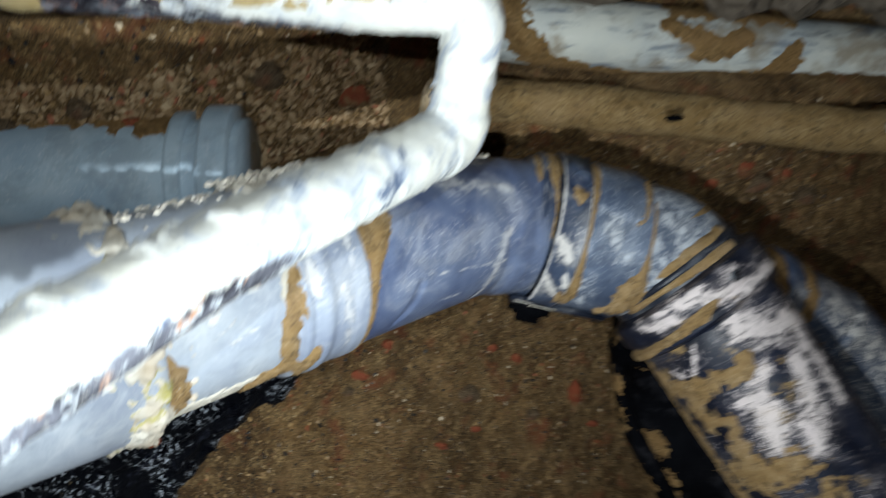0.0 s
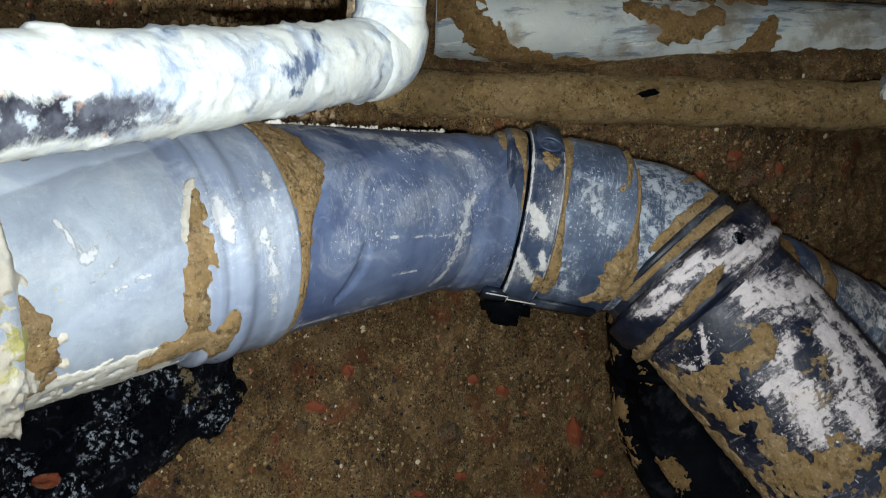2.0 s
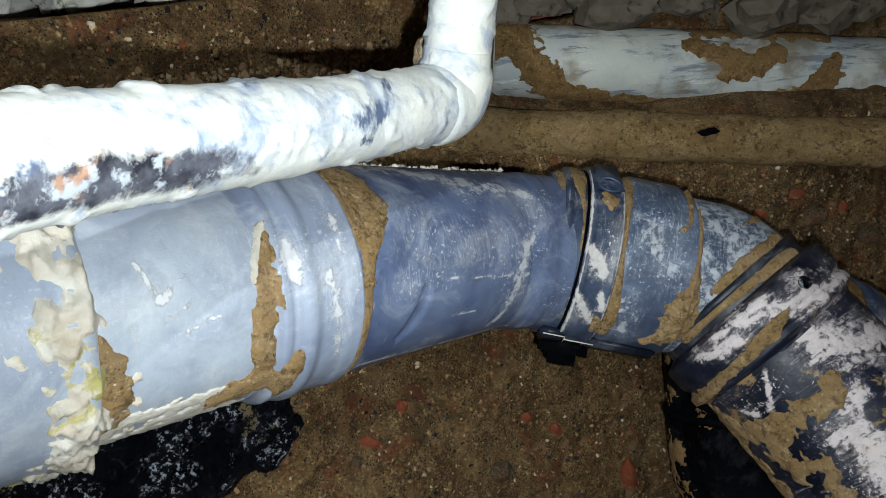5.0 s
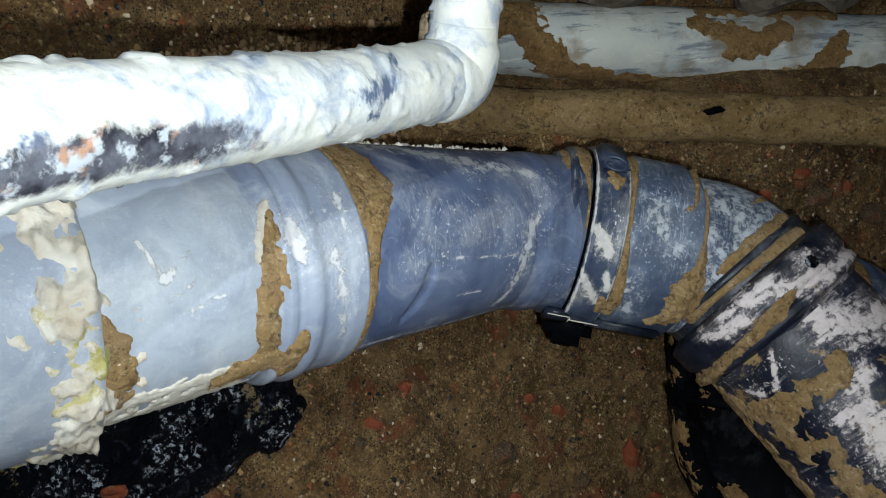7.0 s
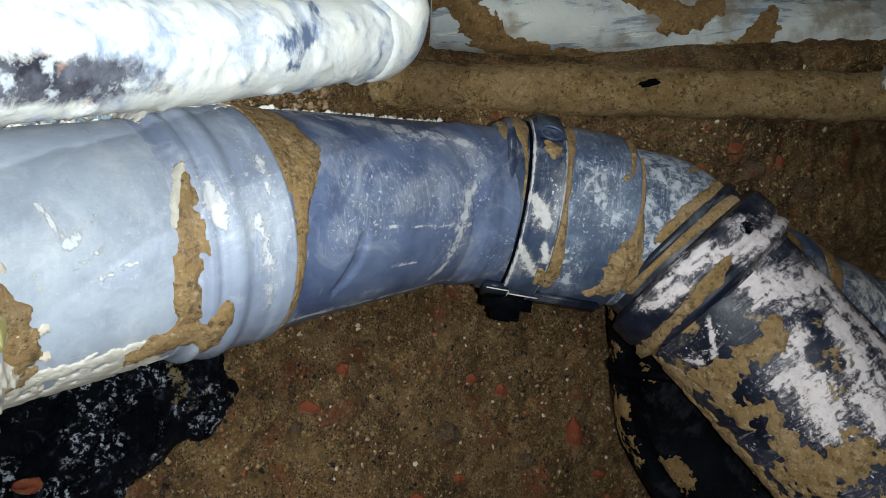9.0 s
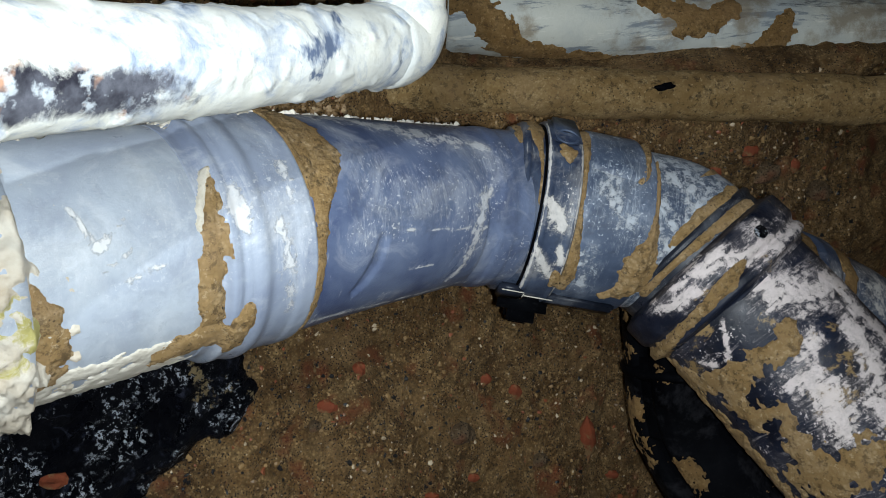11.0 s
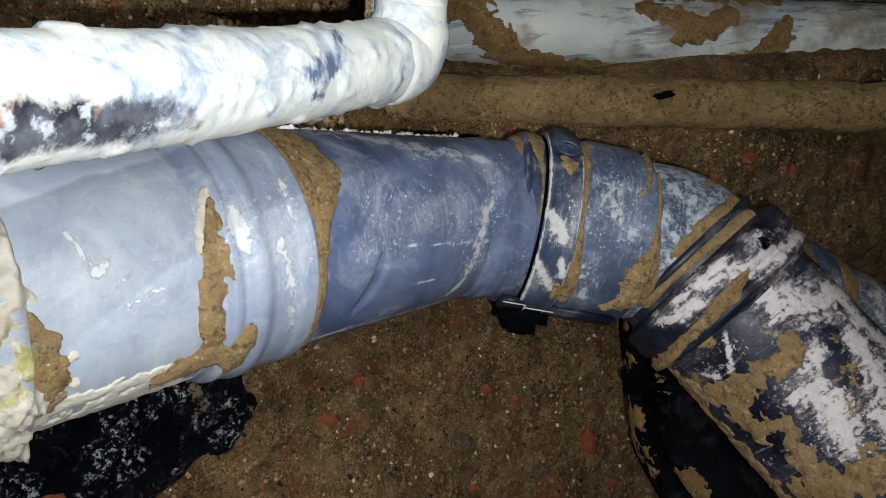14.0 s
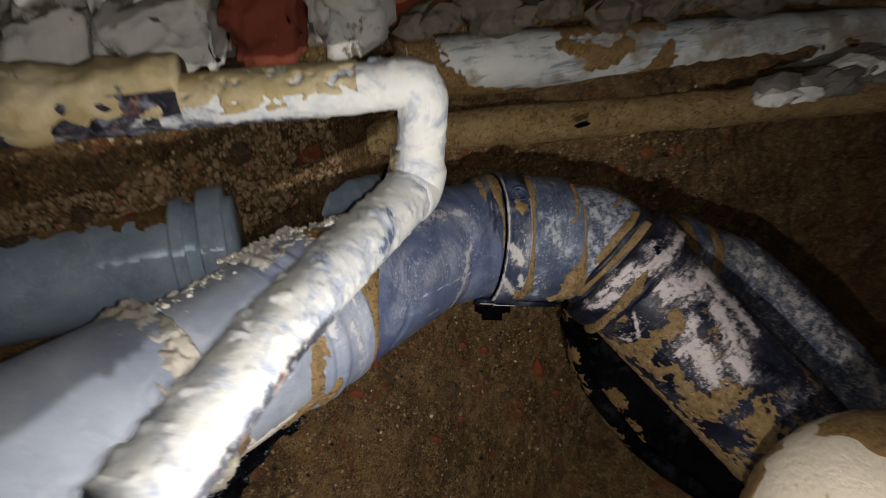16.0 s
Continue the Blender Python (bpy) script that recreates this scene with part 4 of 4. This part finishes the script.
# ---- black wet sheet under the pale pipe, the hollow's shade put into its colour ----
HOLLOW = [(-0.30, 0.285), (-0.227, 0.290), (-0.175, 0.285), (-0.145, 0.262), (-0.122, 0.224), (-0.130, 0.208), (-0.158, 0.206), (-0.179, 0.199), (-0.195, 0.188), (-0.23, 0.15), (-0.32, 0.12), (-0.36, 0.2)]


def inside(x, z, poly):
    """Distance to the outline, above nought inside it."""
    best, odd = 9.0, False
    for (x0, z0), (x1, z1) in zip(poly, poly[1:] + poly[:1]):
        k = clamp01(((x - x0) * (x1 - x0) + (z - z0) * (z1 - z0)) / ((x1 - x0) ** 2 + (z1 - z0) ** 2))
        best = min(best, math.hypot(x - x0 - k * (x1 - x0), z - z0 - k * (z1 - z0)))
        if (z0 > z) != (z1 > z) and x < (x1 - x0) * (z - z0) / (z1 - z0) + x0:
            odd = not odd
    return best if odd else -best


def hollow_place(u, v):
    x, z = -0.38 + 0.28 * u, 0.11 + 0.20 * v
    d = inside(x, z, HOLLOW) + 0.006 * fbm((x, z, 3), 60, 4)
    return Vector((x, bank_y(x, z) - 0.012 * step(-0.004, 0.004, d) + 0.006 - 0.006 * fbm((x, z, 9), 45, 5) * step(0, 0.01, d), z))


solid("hollow_shade_sheet", sheet(150, 200, hollow_place), BLACK, "crumpled black wet sheet under the pipe, hollow's shade and glints painted in, specked with dirt", "sheet")

# ---- brick chips and stones in the bank ----
def bank_stone(name, x, z, size, seed, mat, squash, label, category, group):
    y = bank_y(x, z)
    ob = solid(name, lump((0, 0, 0), size, seed, 0.4, 2, squash), mat, label, category, "", group, (0, 0, 0), False)
    ob.location = (x, y - size * 0.1, z)
    return ob


for i, (x, z, size, sq) in enumerate([(0.118, 0.066, 0.024, (0.3, 0.25, 1.0)), (-0.086, 0.190, 0.009, (1, 0.5, 0.6)), (-0.062, 0.205, 0.006, (0.8, 0.6, 1)), (-0.02, 0.10, 0.006, (1, 0.6, 0.7)), (0.055, 0.135, 0.008, (0.7, 0.5, 1)), (0.03, 0.15, 0.007, (1, 0.5, 0.8)),
        (0.012, 0.09, 0.005, (1, 0.6, 0.8)), (0.27, 0.30, 0.009, (1, 0.5, 0.7)), (0.33, 0.27, 0.008, (0.8, 0.5, 0.8)), (0.24, 0.285, 0.006, (1, 0.5, 1)), (-0.075, 0.405, 0.013, (1, 0.7, 0.7)), (-0.21, 0.425, 0.010, (1, 0.7, 0.8)), (0.14, 0.02, 0.007, (1, 0.6, 0.7))]):
    bank_stone("brick_chip", x, z, size, i + 1, CHIP, sq, "red brick chip stuck in the earth bank", "brick chip", "brick chips in the bank")
for i, (x, z, size) in enumerate([(0.005, 0.125, 0.013), (-0.095, 0.182, 0.006), (0.29, 0.275, 0.014), (-0.13, 0.44, 0.012), (-0.24, 0.44, 0.009), (-0.055, 0.435, 0.010), (-0.29, 0.43, 0.011), (0.36, 0.24, 0.012), (0.07, 0.075, 0.008)]):
    bank_stone("stone", x, z, size, i + 30, SOIL_LOOSE, (1, 0.6, 0.8), "small grey-brown stone in the earth bank", "stone", "stones in the bank")


sheet_chip = solid("brick_chip", lump((0, 0, 0), 0.007, 44, 0.5, 2, (1.3, 0.6, 0.7)), CHIP, "orange-red brick chip lying on the black sheet", "brick chip", "", "brick chips in the bank", (0, 0, 0), False)
sheet_chip.location = (-0.221, 0.349, 0.228)

# ---- loose grit ----
def grit(name, n, place, sizes, material, label, seed, power=3, sides=20):
    rng = random.Random(seed)
    ico = bmesh.new()
    bmesh.ops.create_icosphere(ico, subdivisions=1, radius=1)
    base = [v.co.copy() for v in ico.verts]
    tris = [[v.index for v in f.verts] for f in ico.faces]
    ico.free()
    if sides == 8:
        base = [Vector(v) for v in ((1, 0, 0), (-1, 0, 0), (0, 1, 0), (0, -1, 0), (0, 0, 1), (0, 0, -1))]
        tris = [(a, b, c) if (a + b + c) % 2 else (a, c, b) for a in (0, 1) for b in (2, 3) for c in (4, 5)]
    verts, faces = [], []
    for _ in range(n):
        p = place(rng)
        size = sizes[0] + (sizes[1] - sizes[0]) * rng.random() ** power
        turn = Euler((rng.random() * 6, rng.random() * 6, rng.random() * 6)).to_matrix()
        sq = Vector((0.6 + 0.6 * rng.random(), 0.6 + 0.6 * rng.random(), 0.5 + 0.5 * rng.random()))
        o = len(verts)
        for b in base:
            k = size * (0.5 + 0.9 * rng.random())
            verts.append(p + turn @ Vector((b.x * sq.x, b.y * sq.y, b.z * sq.z)) * k)
        faces += [[o + i for i in t] for t in tris]
    data = bpy.data.meshes.new(name)
    data.from_pydata(verts, [], faces)
    data.materials.append(material)
    return tagged(new(name, data), label, "grit", "", "stuff")


def make_grit(name, colours, rough=0.8):
    m = Mat(name, rough)
    geo = m.t.nodes.new("ShaderNodeNewGeometry")
    node = m.n("ShaderNodeValToRGB")
    node.color_ramp.interpolation = "CONSTANT"
    e = node.color_ramp.elements
    while len(e) < len(colours):
        e.new(0.5)
    for k, (pos, c) in enumerate(colours):
        e[k].position, e[k].color = pos, c
    m.link(geo.outputs["Random Per Island"], node.inputs[0])
    return m.out(node.outputs[0], None, ((m.noise(500, 3), 0.001, 0.4),))


GRIT = make_grit("bank_grit", [(0.0, hexa(0.15, 0.088, 0.036)), (0.27, hexa(0.24, 0.145, 0.06)), (0.48, hexa(0.008, 0.008, 0.009)), (0.72, hexa(0.32, 0.2, 0.085)), (0.87, hexa(0.25, 0.075, 0.03)), (0.94, hexa(0.55, 0.44, 0.3))], 0.5)
CRUMB = make_grit("bank_crumbs", [(0.0, hexa(0.27, 0.175, 0.09)), (0.4, hexa(0.34, 0.235, 0.13)), (0.7, hexa(0.23, 0.145, 0.07)), (0.85, hexa(0.4, 0.29, 0.17)), (0.96, hexa(0.28, 0.1, 0.05))])
LIME_GRIT = make_grit("lime_grit", [(0.0, hexa(0.75, 0.7, 0.6)), (0.6, hexa(0.6, 0.56, 0.5))])


def on_bank(x0, x1, z0, z1):
    def place(rng):
        x, z = x0 + (x1 - x0) * rng.random(), z0 + (z1 - z0) * rng.random()
        return Vector((x, bank_y(x, z) + 0.0006, z))
    return place


grit("bank_grit", 20000, on_bank(-0.2, 0.42, -0.03, 0.36), (0.0005, 0.0026), GRIT, "sandy grit and brick specks over the earth bank", 3, 6)
grit("bank_grit", 9000, on_bank(-0.2, 0.42, -0.03, 0.36), (0.0009, 0.0019), GRIT, "dark and pale sand grains over the earth bank", 11, 6)
grit("bank_sand", 42000, on_bank(-0.2, 0.42, -0.02, 0.36), (0.0004, 0.0011), GRIT, "fine dark and pale sand over the earth bank", 17, 2, 8)
grit("bank_grit", 5000, on_bank(-0.42, 0.02, 0.43, 0.495), (0.0004, 0.0026), GRIT, "sandy grit over the upper earth bank", 6, 6)
grit("bank_crumbs", 7500, on_bank(-0.42, -0.05, 0.37, 0.456), (0.0008, 0.0038), CRUMB, "loose tan crumbs of dry earth on the bank", 4)


def on_pipe_top(rng):
    s = -0.06 + 0.29 * rng.random()
    p, way = on_skin(on_l(s), DL, (0.0565 if s < 0.015 else 0.0625 if s < 0.08 else neck_r(s)), -78 - 24 * rng.random())
    return p


grit("lime_crumbs", 900, on_pipe_top, (0.0005, 0.0032), LIME_GRIT, "white lime crumbs lying along the top of the pipe", 5)

# ---- rubble and bricks of the wall ----
rng = random.Random(11)


def wall_brick(parent, x, w, y0, z, tall, mat, seed):
    bm = box(-w / 2, w / 2, 0, 0.09, -tall / 2, tall / 2, 0.006, 2)
    bmesh.ops.subdivide_edges(bm, edges=[e for e in bm.edges if e.calc_length() > 0.02], cuts=9, use_grid_fill=True)
    for v in bm.verts:
        v.co += Vector((0.7, 1, 0.9)) * (0.013 * fbm(v.co + Vector((seed * 7.3, seed, 0)), 26, 3) + 0.004 * fbm(v.co + Vector((seed, 0, seed)), 90, 3))
    ob = new("brick", mesh_of("brick", bm, mat))
    ob.location = (x + w / 2, y0, z)
    ob.parent = parent


for row in range(3):
    x = -0.70
    while x < -0.02:
        w = 0.055 + 0.05 * rng.random()
        mid = x + w / 2
        red = row == 0 and -0.11 < mid < -0.03 or rng.random() < 0.12
        wall_brick(wall_north_2, x, w, 0.497 + 0.012 * rng.random(), 0.528 + row * 0.066, 0.056, BRICK if red else BRICK_WHITE, x * 5 + row)
        x += w + 0.010
for row in range(4):
    x = 0.0
    while x < 0.70:
        w = 0.09 + 0.08 * rng.random()
        wall_brick(wall_north, x, w, 0.668 + 0.015 * rng.random(), 0.462 + row * 0.072, 0.062, BRICK if rng.random() < 0.12 else STONE, x * 5 + row)
        x += w + 0.012
for row in range(9):
    z = 0.2 + row * 0.074
    for k in range(5):
        bm = box(0, 0.06, 0, 0.19, -0.031, 0.031, 0.005, 2)
        for v in bm.verts:
            v.co += Vector((1, 0.4, 0.4)) * 0.006 * fbm(v.co + Vector((k * 3, row, 0)), 25, 3)
        ob = new("brick", mesh_of("brick", bm, BRICK if (k + row) % 3 else BRICK_WHITE, None, False))
        ob.location = (0.74, -0.25 + k * 0.2 + 0.1 * (row % 2), z)
        ob.parent = wall_east
for i in range(26):
    x = 0.04 + 0.55 * rng.random()
    ob = solid("rubble_stone", lump((0, 0, 0), 0.014 + 0.016 * rng.random(), i + 60, 0.45, 2, (1.2, 0.8, 0.8)), STONE, "rough dark rubble stone lying above the painted pipe", "stone", "", "rubble above the pipe", (0, 0, 0), False)
    ob.location = (x, 0.62 + 0.03 * rng.random(), 0.462 - 0.1 * max(x - 0.05, 0) + 0.02 * rng.random())
for i in range(14):
    x = 0.40 + 0.16 * rng.random()
    ob = solid("rubble_stone", lump((0, 0, 0), 0.010 + 0.012 * rng.random(), i + 90, 0.5, 2, (1.4, 0.8, 0.6)), CONCRETE if i % 3 else BRICK_WHITE, "grey mortar rubble lying on the buried pipe", "stone", "", "rubble on the buried pipe", (0, 0, 0), False)
    ob.location = (x, 0.565 + 0.02 * rng.random(), 0.345 - 0.12 * (x - 0.40) + 0.02 * rng.random())

spot = solid("stone", lump((0, 0, 0), 0.0048, 140, 0.5, 2, (1.6, 0.5, 0.6)), PITCH, "small dark stone stuck on the buried pipe", "stone", "", "", (0, 0, 0), False)
spot.location = (0.183, 0.551, 0.369)
